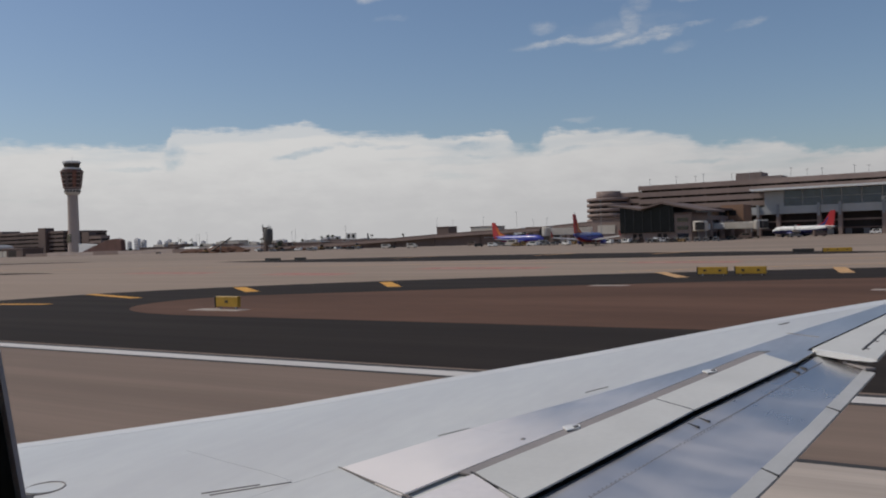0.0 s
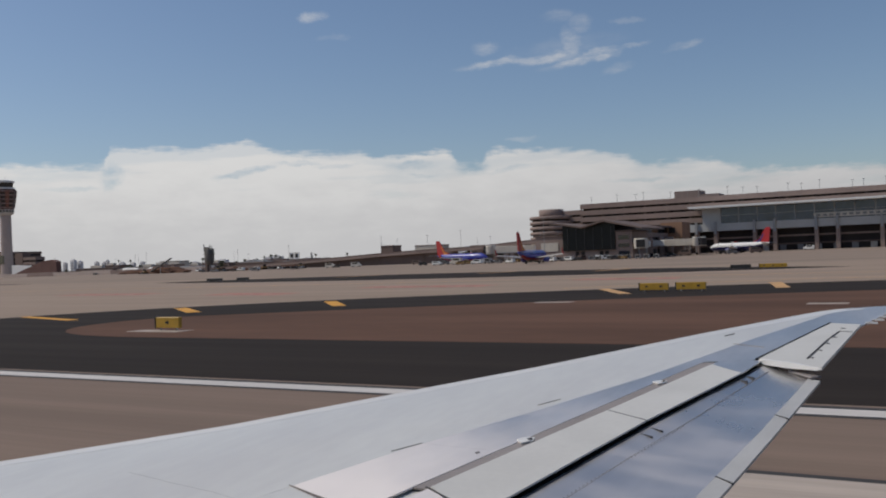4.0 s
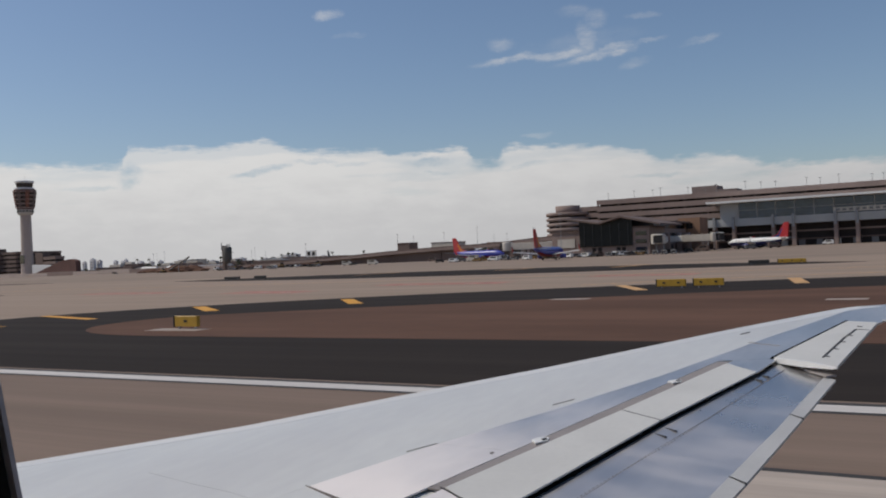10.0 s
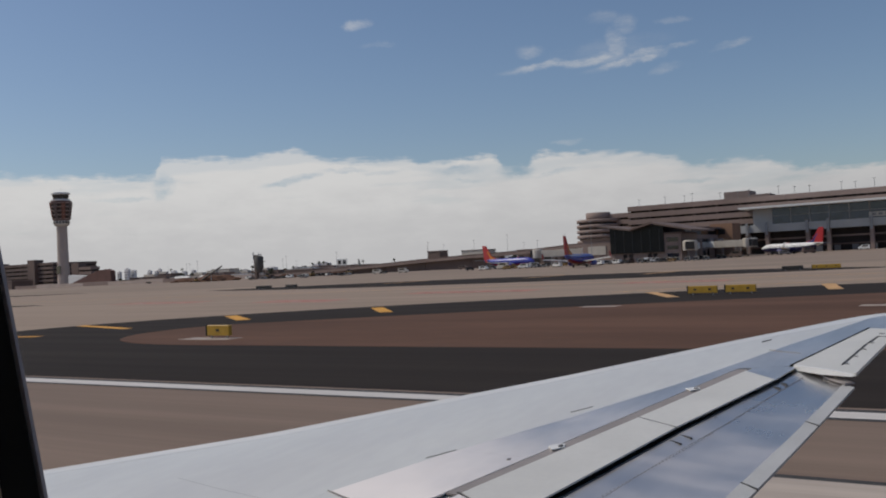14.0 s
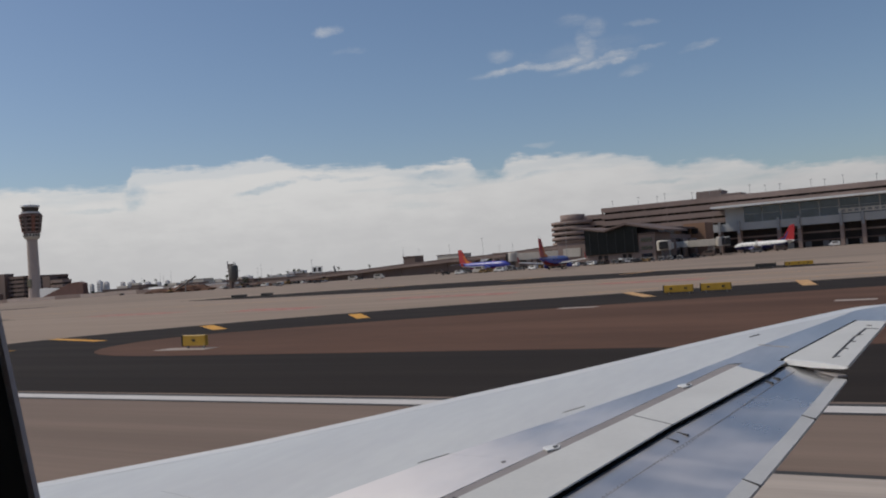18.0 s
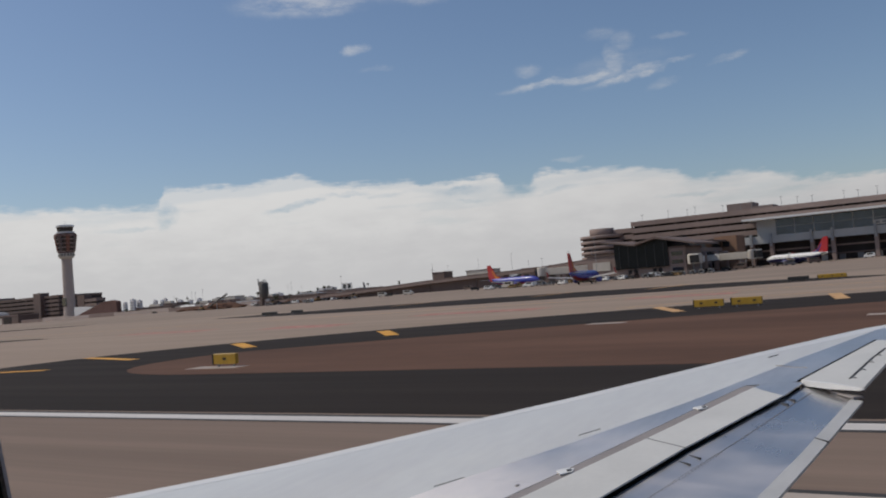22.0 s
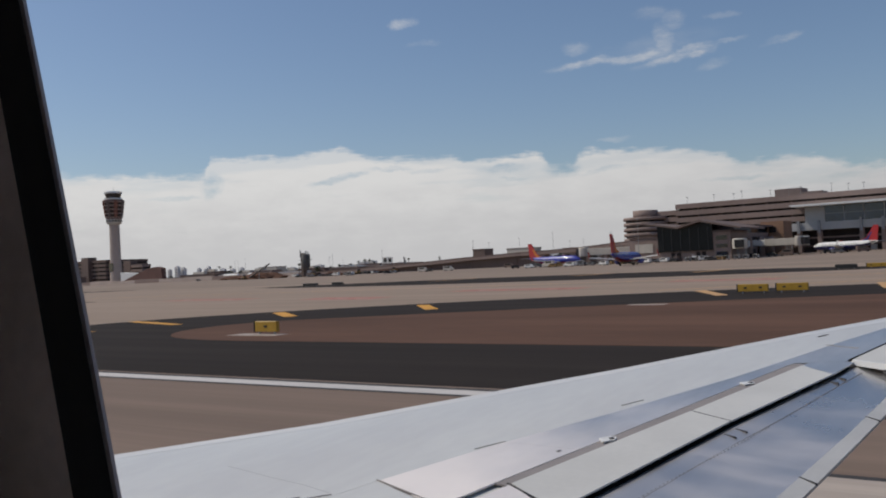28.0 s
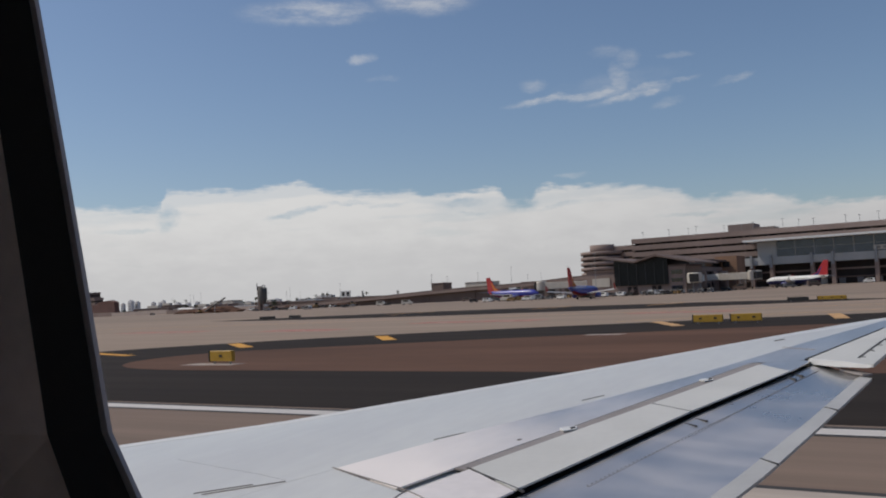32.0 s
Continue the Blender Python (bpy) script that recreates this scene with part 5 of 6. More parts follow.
for k in range(9):
    x = -905 + 42 * k
    bm = box(x, x + 41, 566 - 2.2 * k, 567.2 - 2.2 * k, 0, 3.4 + 0.5 * (k % 2))
    bmesh.ops.translate(bm, verts=bm.verts, vec=(0, 0, rise(560)))
    whole("perimeter_wall", bm, M["tower" if k % 3 else "tan"], "long low pale wall along the apron's edge", "wall", "structure")
# batch plant and conveyor
t_ = thing("batching_plant", "dark grey batching silo with a brown elevator tower and pipes", "silo", at=(-445, 461, 0))
part("silo_drum", lathe(((1.6, 4.5), (3.1, 8), (3.2, 15.4), (2.6, 16.2)), 20, cx=1.2), M["plant"], t_)
part("elevator_tower", box(-4.4, -1.9, 0.5, 3, 0, 17.2, 0.1), M["tan_dark"], t_, "brown elevator tower")
part("platform", box(-2.2, 4.6, -2.9, 2.9, 12.0, 12.3), M["plant"], t_)
for a in ((-3.5, -2), (3.5, -2), (-3.5, 2.5), (3.5, 2.5)):
    part("leg", tube(((a[0], a[1], 0), (a[0], a[1], 7)), 0.3), M["tan_dark"], t_)
for x, z in ((-4, 19.2), (1.5, 18.3), (3.2, 17.9)):
    part("vent_pipe", tube(((x, 0, 14), (x, 0, z)), 0.35), M["steel"], t_)
t_ = thing("conveyor", "inclined grey conveyor boom beside the silo", "conveyor", at=(-490, 461, 0))
part("boom", tube(((-13, 0, 1.0), (9, 0, 10.6)), 0.6, 6), M["plant"], t_)
part("support", tube(((-2, 0, 0), (-2, 0, 5.6)), 0.3), M["steel"], t_)
bm = bmesh.new()
bmesh.ops.create_icosphere(bm, subdivisions=3, radius=1)
for v in bm.verts:
    n_ = noise.noise(v.co * 2.2) * 0.35
    v.co = Vector((v.co.x * 24 * (1 + n_), v.co.y * 10 * (1 + n_), max(-0.05, v.co.z) * 4.6 * (1 + n_)))
bmesh.ops.translate(bm, verts=bm.verts, vec=(-500, 470, rise(470)))
whole("dirt_mound", bm, M["soil"], "brown heap of excavated earth", "mound", "structure")
t_ = thing("notice_board", "white framed board with two dark panels on posts", "sign", at=(-476, 594, 0))
part("board", box(-5.6, 5.6, 0, 0.3, 7.0, 12.4), M["white"], t_)
for x in (-1.5, 1.5):
    part("dark_panel", box(x * 1.7 - 1.5, x * 1.7 + 1.5, -0.12, -0.01, 8.0, 11.4), M["sign_black"], t_)
    part("post", tube(((x * 2.2, 0.15, 0), (x * 2.2, 0.15, 7.1)), 0.3), M["steel"], t_)
for x, y, h in ((-1090, 590, 60), (-805, 690, 16), (-725, 650, 18), (-635, 700, 20), (-585, 640, 16), (-405, 620, 22), (-372, 640, 22), (-330, 620, 24), (-290, 640, 22), (-158, 378, 20), (-186, 440, 17), (-208, 520, 17)):
    light_mast(x, y, 0, h, "tall lamp masts")


# ---- parked aircraft ----
def jet(x, y, heading, body, tail, label, scale=1.0, fin_h=1.0):
    t = thing("parked_airliner", label, "airplane", "parked airliners", at=(x, y, 0))
    t.rotation_euler = (0, 0, heading)
    t.scale = (scale,) * 3
    bm = bmesh.new()
    prof = ((0.0, 0.15, 3.1), (0.5, 0.8, 3.1), (1.6, 1.35, 3.2), (3.2, 1.75, 3.35), (5.5, 1.88, 3.45), (22, 1.88, 3.45), (26, 1.6, 3.7), (30, 0.95, 4.25), (33, 0.3, 4.7))
    rows = []
    for px, r, z in prof:
        rows.append([bm.verts.new((px, r * math.cos(2 * math.pi * k / 18), z + r * 1.06 * math.sin(2 * math.pi * k / 18))) for k in range(18)])
    for u, v in zip(rows, rows[1:]):
        for k in range(18):
            f = bm.faces.new((u[k], u[(k + 1) % 18], v[(k + 1) % 18], v[k]))
            f.smooth = True
    bm.faces.new(rows[0])
    bm.faces.new(rows[-1][::-1])
    bmesh.ops.recalc_face_normals(bm, faces=bm.faces)
    fz = part("fuselage", bm, M[body], t)
    # painted underside, a shell just proud of the fuselage
    top_k = 0.02 if body == "white" else 0.55
    a0 = math.pi + math.asin(top_k)
    bm = bmesh.new()
    rows = []
    for px, r, z in prof[1:-1]:
        turn = [a0 + (3 * math.pi - 2 * a0) * k / 10 for k in range(11)]
        rows.append([bm.verts.new((px, r * 1.015 * math.cos(a), z + r * 1.076 * math.sin(a))) for a in turn])
    for u, v in zip(rows, rows[1:]):
        for k in range(10):
            bm.faces.new((u[k], u[k + 1], v[k + 1], v[k])).smooth = True
    bmesh.ops.solidify(bm, geom=bm.faces[:], thickness=0.02)
    part("belly", bm, M["red" if body == "blue" else "belly_blue"], t, "red belly" if body == "blue" else "dark blue belly")
    for s in (-1, 1):
        for k in range(14):
            part("cabin_window", box(5.5 + 1.35 * k, 5.95 + 1.35 * k, s * 1.80 - 0.06, s * 1.80 + 0.06, 3.75, 4.15), M["dark_glass"], fz)
        bm = prism(((11.5, s * 1.4), (16.5, s * 1.4), (20.3, s * 14.3), (18.9, s * 14.3)), -0.22, 0.22, "z")
        for v in bm.verts:
            v.co.z += 2.4 + 0.1 * (abs(v.co.y) - 1.4)
        part("wing", bm, M["white"], t, "pale wing")
        part("winglet", prism(((18.9, 3.6), (20.3, 3.6), (21.4, 6.0), (20.7, 6.0)), s * 14.3 - 0.1, s * 14.3 + 0.1), M["red" if body == "blue" else "white"], t)
        bm = lathe(((0.75, 0), (1.0, 0.5), (1.05, 1.8), (0.8, 3.4), (0.5, 4.2)), 16)
        bmesh.ops.transform(bm, matrix=pose(11.2, s * 4.9, 1.55, 0, 90, 0), verts=bm.verts)
        part("engine", bm, M["blue" if body == "blue" else "belly_blue"], t)
        bm = prism(((29.0, s * 0.5), (32.0, s * 0.5), (33.4, s * 7.0), (32.0, s * 7.0)), 4.7, 4.95, "z")
        part("tailplane", bm, M["steel"], t)
        part("main_gear", tube(((16, s * 2.8, 0.5), (16, s * 2.8, 2.2)), 0.16), M["steel"], t)
        bm = lathe(((0.3, -0.35), (0.52, -0.3), (0.52, 0.3), (0.3, 0.35)), 14)
        bmesh.ops.transform(bm, matrix=pose(16, s * 2.8, 0.52, 90), verts=bm.verts)
        part("wheel", bm, M["tyre"], t)
    part("tail_fin", prism(((23.6, 5.1), (27.7, 6.9), (31.3, 12.6 * fin_h), (33.6, 12.6 * fin_h), (32.7, 5.2)), -0.18, 0.18), M[tail], t, "swept tail fin")
    part("fin_stripe", prism(((24.6, 5.15), (27.9, 6.7), (29.8, 9.4), (30.6, 9.6), (28.2, 5.2)), -0.2, 0.2), M["orange" if body == "blue" and tail == "red" else "belly_blue" if tail == "red" else tail], t, "coloured stripe on the fin")
    part("windscreen", box(1.3, 2.1, -0.75, 0.75, 4.05, 4.5), M["dark_glass"], t)
    part("nose_gear", tube(((3.6, 0, 0.35), (3.6, 0, 2.2)), 0.12), M["steel"], t)
    bm = lathe(((0.2, -0.2), (0.36, -0.18), (0.36, 0.18), (0.2, 0.2)), 12)
    bmesh.ops.transform(bm, matrix=pose(3.6, 0, 0.36, 90), verts=bm.verts)
    part("wheel", bm, M["tyre"], t)
    return t


jet(-203, 410, radians(171), "blue", "red", "blue airliner with a red and orange tail at its gate")
jet(-147, 352, radians(-86), "blue", "red", "blue airliner with a red tail, seen from behind on the apron")
jet(-106, 480, radians(-18), "white", "red", "white airliner with a dark belly and a red tail", 1.0)
jet(-111, 513, radians(-18), "blue", "red", "blue airliner with a red tail parked close behind another")
jet(13, 440, radians(96), "blue", "blue", "blue airliner facing the taxiway")
jet(82, 446, radians(176), "blue", "red", "blue airliner with a red tail at the glazed hall")
jet(120, 452, radians(184), "blue", "red", "blue airliner with a red tail beside the boarding bridge")
jet(-478, 640, radians(150), "white", "car_dark", "white airliner with a dark tail among low buildings")


# ---- jet bridge ----
def jet_bridge(x, y, ang, label="cream and grey passenger boarding bridge on wheeled legs", reach=1.0):
    t = thing("jet_bridge", label, "boarding bridge", "boarding bridges", at=(x, y, 0))
    t.rotation_euler = (0, 0, ang)
    t.scale = (reach, 1.25, 1.2)
    part("tunnel", box(4, 26, -1.5, 1.5, 4.2, 7.0, 0.1), M["cream"], t)
    part("inner_tunnel", box(24, 40, -1.3, 1.3, 4.4, 6.9, 0.1), M["white"], t)
    part("cab", lathe(((2.6, 3.8), (2.7, 4.4), (2.7, 7.2), (2.3, 7.6)), 14, cx=2, smooth_shade=False), M["cream"], t)
    part("canopy", box(-1.4, 0.3, -1.6, 1.6, 4.2, 7.1), M["sign_black"], t, "black folding canopy")
    for yy in (-1.4, 1.4):
        part("leg", tube(((10, yy, 0.6), (10, yy, 4.2)), 0.3), M["steel"], t)
        bm = lathe(((0.3, -0.25), (0.6, -0.2), (0.6, 0.2), (0.3, 0.25)), 14)
        bmesh.ops.transform(bm, matrix=pose(10, yy, 0.6, 90), verts=bm.verts)
        part("wheel", bm, M["tyre"], t)
    part("rotunda", lathe(((2.2, 0), (2.2, 8.0), (1.8, 8.4)), 14, cx=41), M["tan"], t)
    return t


jet_bridge(-119, 398, radians(102))
jet_bridge(-104, 447, radians(176), reach=0.66)
jet_bridge(-110, 470, radians(170), reach=0.5)
jet_bridge(-104, 452, radians(128))
jet_bridge(-206, 416, radians(8))
jet_bridge(128, 470, radians(8))


# ---- ground vehicles ----
def van(x, y, ang, colour, label, length=5.2, h=2.2):
    t = thing("service_vehicle", label, "vehicle", "apron vehicles", at=(x, y, 0))
    t.rotation_euler = (0, 0, ang)
    part("body", prism(((0, 0.45), (length, 0.45), (length, h * 0.55), (length * 0.86, h * 0.62), (length * 0.72, h), (0.1, h)), -0.95, 0.95), M[colour], t)
    part("side_glass", box(length * 0.15, length * 0.7, -0.98, 0.98, h * 0.62, h * 0.9), M["dark_glass"], t)
    for wx in (length * 0.2, length * 0.8):
        for s in (-0.9, 0.9):
            bm = lathe(((0.15, -0.12), (0.36, -0.1), (0.36, 0.1), (0.15, 0.12)), 12)
            bmesh.ops.transform(bm, matrix=pose(wx, s, 0.36, 90), verts=bm.verts)
            part("wheel", bm, M["tyre"], t)
    return t


def baggage_cart(x, y, ang):
    t = thing("baggage_cart", "grey covered baggage cart", "cart", "baggage carts", at=(x, y, 0))
    t.rotation_euler = (0, 0, ang)
    part("bed", box(0, 2.6, -0.75, 0.75, 0.4, 0.6), M["steel"], t)
    part("cover", box(0.1, 2.5, -0.72, 0.72, 1.7, 1.85), M["cream"], t)
    part("load", box(0.3, 2.3, -0.6, 0.6, 0.6, 1.3, 0.05), M["car_dark"], t)
    for px in (0.15, 2.45):
        part("post", box(px - 0.05, px + 0.05, -0.7, 0.7, 0.6, 1.7), M["steel"], t)
    for wx in (0.4, 2.2):
        bm = lathe(((0.1, -0.7), (0.22, -0.68), (0.22, 0.68), (0.1, 0.7)), 10)
        bmesh.ops.transform(bm, matrix=pose(wx, 0, 0.22, 90), verts=bm.verts)
        part("wheels", bm, M["tyre"], t)
    return t


fleet = (("white", "white service van on the apron", 5.6, 2.3), ("cream", "cream box truck on the apron", 6.5, 2.9), ("car_grey", "grey pickup on the apron", 5.4, 1.9), ("car_dark", "dark service car on the apron", 4.6, 1.6), ("tan_dark", "brown utility truck on the apron", 6.5, 2.6))
spots = ((-168, 446, 1), (-156, 444, 0), (-186, 440, 2), (-143, 438, 1), (-178, 430, 3), (-196, 410, 2), (-120, 470, 4), (-104, 474, 3), (-96, 470, 2), (-88, 476, 4), (-66, 480, 0), (-58, 484, 3), (-52, 486, 2),
         (-268, 440, 0), (-262, 452, 0), (-256, 438, 2), (-250, 456, 0), (-246, 440, 3), (-240, 452, 0), (-233, 436, 0), (-228, 450, 2), (-220, 444, 0), (-272, 456, 3), (-660, 600, 1), (-676, 604, 3), (-612, 590, 1), (-560, 580, 0), (-522, 560, 2),
         (-500, 560, 0), (-470, 520, 3), (-440, 540, 1), (-400, 520, 0), (-384, 524, 2), (-366, 500, 0), (-352, 510, 3), (-338, 490, 1), (-326, 500, 0), (-720, 590, 0))
for i, (x, y, k) in enumerate(spots):
    c, lab, ln, hh = fleet[k if k or i % 3 == 0 else 2 + i % 3]
    van(x - 165, y, radians(rnd.choice((0, 180, 8, 172, 90))), c, lab, ln, hh)
rv = random.Random(8)
for k in range(34):
    x, y = ((-168 + 2.4 * k, 388 + rv.uniform(-3, 5)) if k < 20 else (-226 + 5.2 * (k - 20), 404 + rv.uniform(-12, 8)))
    if k >= 20 and -205 < x < -150:
        y -= 14
    c, lab, ln, hh = rv.choice(fleet[:1] * 2 + fleet[2:] * 2 + (("sign_black", "dark tug on the apron", 3.4, 1.5), ("machine", "ochre belt loader on the apron", 5.0, 1.7)))
    van(x, y, radians(rv.choice((0, 180, 20, 160, 90))), c, lab, ln * rv.uniform(0.85, 1.1), hh * rv.uniform(0.85, 1.15))
for x, y, k in ((-60, 524, 0), (-98, 462, 3), (-84, 468, 4), (-92, 452, 2), (-116, 430, 3), (-122, 420, 3), (-108, 446, 4), (-200, 398, 0), (-214, 402, 1), (-222, 408, 1), (-236, 396, 3)):
    van(x, y, radians(rv.choice((0, 180, 30))), fleet[k][0], fleet[k][1], fleet[k][2], fleet[k][3] * 1.15)
for i in range(8):
    baggage_cart(-140 + 4.2 * i, 388 + rnd.uniform(-1, 1), radians(rnd.uniform(-8, 8)))


# ---- vegetation ----
def palm(x, y, h, seed):
    r = random.Random(seed)
    t = thing("palm_tree", "tall thin palm with a small dark crown", "palm tree", "palms on the skyline", at=(x, y, 0))
    lean = r.uniform(-0.6, 0.6)
    part("trunk", tube(((0, 0, 0), (lean * 0.4, 0, h * 0.5), (lean, 0, h)), [0.35, 0.26, 0.2]), M["bark"], t)
    bm = bmesh.new()
    for k in range(22):
        a = r.uniform(0, 6.283)
        e = r.uniform(-0.7, 1.1)
        ln = r.uniform(1.7, 2.8)
        d = Vector((math.cos(a), math.sin(a), 0))
        s = Vector((-d.y, d.x, 0))
        c = Vector((lean, 0, h))
        prev = None
        for q in range(5):
            u = q / 4
            p = c + d * ln * u * math.cos(e) + Vector((0, 0, ln * (math.sin(e) * u - 0.55 * u * u)))
            w = 0.42 * math.sin(math.pi * (0.15 + 0.85 * u)) + 0.05
            cur = (bm.verts.new(p - s * w), bm.verts.new(p + s * w - Vector((0, 0, 0.12))))
            if prev:
                bm.faces.new((prev[0], prev[1], cur[1], cur[0]))
            prev = cur
    part("crown", bm, M["palm_leaf"], t)
    return t


def tree(x, y, h, seed):
    r = random.Random(seed)
    t = thing("tree", "dark green round-crowned desert tree", "tree", "trees on the skyline", at=(x, y, 0))
    part("trunk", tube(((0, 0, 0), (r.uniform(-0.3, 0.3), 0, h * 0.35), (r.uniform(-0.5, 0.5), 0, h * 0.6)), [0.35, 0.25, 0.12]), M["bark"], t)
    bm = bmesh.new()
    for k in range(150):
        a, rr, zz = r.uniform(0, 6.283), math.sqrt(r.random()), r.uniform(-1, 1)
        w = math.sqrt(max(0, 1 - zz * zz)) * (1 + 0.35 * math.sin(3 * a + seed))
        p = Vector((math.cos(a) * rr * w * h * 0.45, math.sin(a) * rr * w * h * 0.45, h * 0.62 + zz * h * 0.38))
        s = r.uniform(0.25, 0.55) * h / 6
        u = Vector((r.gauss(0, 1), r.gauss(0, 1), r.gauss(0, 1))).normalized()
        v = u.orthogonal().normalized()
        q = [bm.verts.new(p + s * (u * i + v * j)) for i, j in ((-1, -0.6), (1, -0.6), (0.8, 0.7), (-0.7, 0.8))]
        bm.faces.new(q)
    part("crown", bm, M["leaf"], t)
    return t


for i in range(14):
    x = -865 + 560 * rnd.random()
    palm(x, 700 + 140 * rnd.random(), rnd.uniform(9, 16), i)
for i in range(46):
    x = -925 + 660 * rnd.random()
    tree(x, 640 + 200 * rnd.random(), rnd.uniform(5, 9), 100 + i)


# ---- distance ----
def far_block(az, el0, w_deg, dist, h, label, cat):
    a = radians(az)
    x, y = -math.sin(a) * dist, math.cos(a) * dist
    w = dist * radians(w_deg)
    t = thing("far_tower_block", label, cat, "far city blocks", at=(x, y, 0))
    part("wall", box(-w / 2, w / 2, 0, w * 0.6, 0, h), M["city"], t)
    part("roof_unit", box(-w * 0.25, w * 0.2, w * 0.1, w * 0.4, h, h + h * 0.08), M["city"], t)
    for k in range(4):
        part("window_row", box(-w * 0.42, w * 0.42, -0.6, 0.1, h * (0.2 + 0.19 * k), h * (0.26 + 0.19 * k)), M["steel"], t)
    return t


for az, w, h in ((52.3, 0.25, 31), (51.86, 0.34, 38), (51.48, 0.30, 34), (50.55, 0.26, 31), (49.96, 0.24, 34), (50.15, 0.22, 29), (49.12, 0.34, 27), (48.5, 0.30, 25), (47.96, 0.28, 27), (46.9, 0.4, 20), (44.9, 0.4, 22),
                 (43.2, 0.6, 25), (41.7, 0.45, 22), (40.4, 0.5, 27), (39.9, 0.7, 30), (38.0, 0.5, 22), (35.2, 0.6, 22), (33.0, 0.4, 20)):
    far_block(az, 0, w, 2600, h, "high-rise on the far skyline, haze painted into its colour", "building")


def ridge(name, dist, pts, depth, material, label):
    """A rocky range along the horizon: (bearing, height in degrees) outline, roughened."""
    bm = bmesh.new()
    fine = []
    for (a0, e0), (a1, e1) in zip(pts, pts[1:]):
        n = max(2, int(abs(a1 - a0) / 0.12))
        for k in range(n):
            u = k / n
            a = a0 + (a1 - a0) * u
            fine.append((a, max(0.0, e0 + (e1 - e0) * u + 0.13 * noise.noise(Vector((a * 2.3, dist, 0))) + 0.07 * noise.noise(Vector((a * 9, dist, 3))))))
    fine.append(pts[-1])
    rows = []
    for back in (0, 1, 2, 3):
        row = []
        for a, e in fine:
            d = dist - depth * (1 - back / 3) if back < 3 else dist
            hh = dist * math.tan(radians(e)) * (0, 0.45, 0.8, 1)[back] * (1 + (0.12 * noise.noise(Vector((a * 4, back * 1.7, dist))) if 0 < back < 3 else 0))
            r = radians(a)
            row.append(bm.verts.new((-math.sin(r) * d, math.cos(r) * d, hh)))
        rows.append(row)
    rows.append([bm.verts.new((v.co.x * 1.06, v.co.y * 1.06, 0)) for v in rows[-1]])
    for u, v in zip(rows, rows[1:]):
        for k in range(len(fine) - 1):
            f = bm.faces.new((u[k], u[k + 1], v[k + 1], v[k]))
            f.smooth = True
    bmesh.ops.recalc_face_normals(bm, faces=bm.faces)
    return whole(name, bm, material, label, "mountain", "structure")


ridge("mountain_range", 4200, ((24, 0.0), (20.2, 0.5), (17.8, 0.7), (16.4, 1.05), (15.1, 1.58), (14.0, 1.14), (13.0, 1.0), (11.7, 1.2), (10.1, 0.92), (8.8, 0.85), (7.7, 1.0), (6.9, 0.9), (6.0, 1.27), (5.0, 1.22), (3.5, 1.0), (0, 0.9), (-6, 0.4), (-10, 0)), 500, M["mountain"], "grey hazy rocky mountain range on the horizon")
ridge("mountain_hills", 4450, ((36, 0.0), (30.5, 0.45), (28.7, 0.75), (26.5, 0.82), (24.4, 0.4), (22.9, 0.55), (20.8, 0.3), (17, 0)), 200, M["mountain_far"], "pale far hills, haze put into their colour")


# ---- further along the field ----
hall_b = thing("glass_concourse", "grey-blue glazed concourse with a thin overhanging roof on columns", "terminal", at=(-383, 0, rise(604)))
part("glazing", box(-1200, -1044, 604, 640, 10.5, 22.5), M["glass"], hall_b)
part("roof", prism(((-1212, 23.2), (-1036, 24.2), (-1036, 25.2), (-1212, 24.2)), 598, 644), M["steel"], hall_b, "thin grey roof")
part("floor_band", box(-1204, -1040, 602, 641, 8.6, 10.6), M["steel"], hall_b)
for k in range(5):
    x = -1196 + 37 * k
    part("wall_bay", box(x + 3, x + 33, 608, 640, 0, 8.6), M["cream"], hall_b)
    part("column", box(x - 1.2, x + 1.2, 602.5, 606, 0, 8.7), M["tan"], hall_b)
for k in range(27):
    x = -1200 + 6 * k
    part("mullion", box(x - 0.12, x + 0.12, 603.7, 604.1, 10.5, 22.5), M["steel"], hall_b)
low_building(-1613, 590, 26, 20, 9, "open steel canopy block beside the glazed concourse", "steel", 3)
conc = thing("concourse", "long tan two-storey concourse with dark openings", "terminal", at=(-388, 0, rise(575)))
part("upper_wall", box(-1036, -790, 575, 600, 6.2, 12), M["tan"], conc)
# storey under the overhang, shade painted in
part("lower_wall", box(-1034, -792, 580, 600, 0, 6.2), M["slot"], conc)
part("roof_edge", box(-1038, -788, 573, 601, 12, 12.8), M["tan_dark"], conc)
for k in range(17):
    x = -1030 + 14.6 * k
    part("pier", box(x - 0.8, x + 0.8, 575, 580, 0, 6.3), M["tan"], conc)
    part("window_strip", box(x + 2, x + 11, 574.7, 575.2, 8, 10.4), M["dark_glass"], conc)
pier_b = thing("pier_terminal", "low tan terminal with a dark red end block", "terminal", at=(-368, 0, rise(600)))
part("upper_wall", box(-1600, -1490, 600, 640, 6.5, 14), M["tan"], pier_b)
# again a solid storey with the shade in its colour
part("lower_wall", box(-1598, -1490, 606, 640, 0, 6.5), M["slot"], pier_b)
part("end_block", box(-1490, -1438, 598, 640, 0, 15.5), M["redbrown"], pier_b, "dark red end block")
part("roof_edge", box(-1602, -1490, 599, 641, 14, 14.8), M["tan_dark"], pier_b)
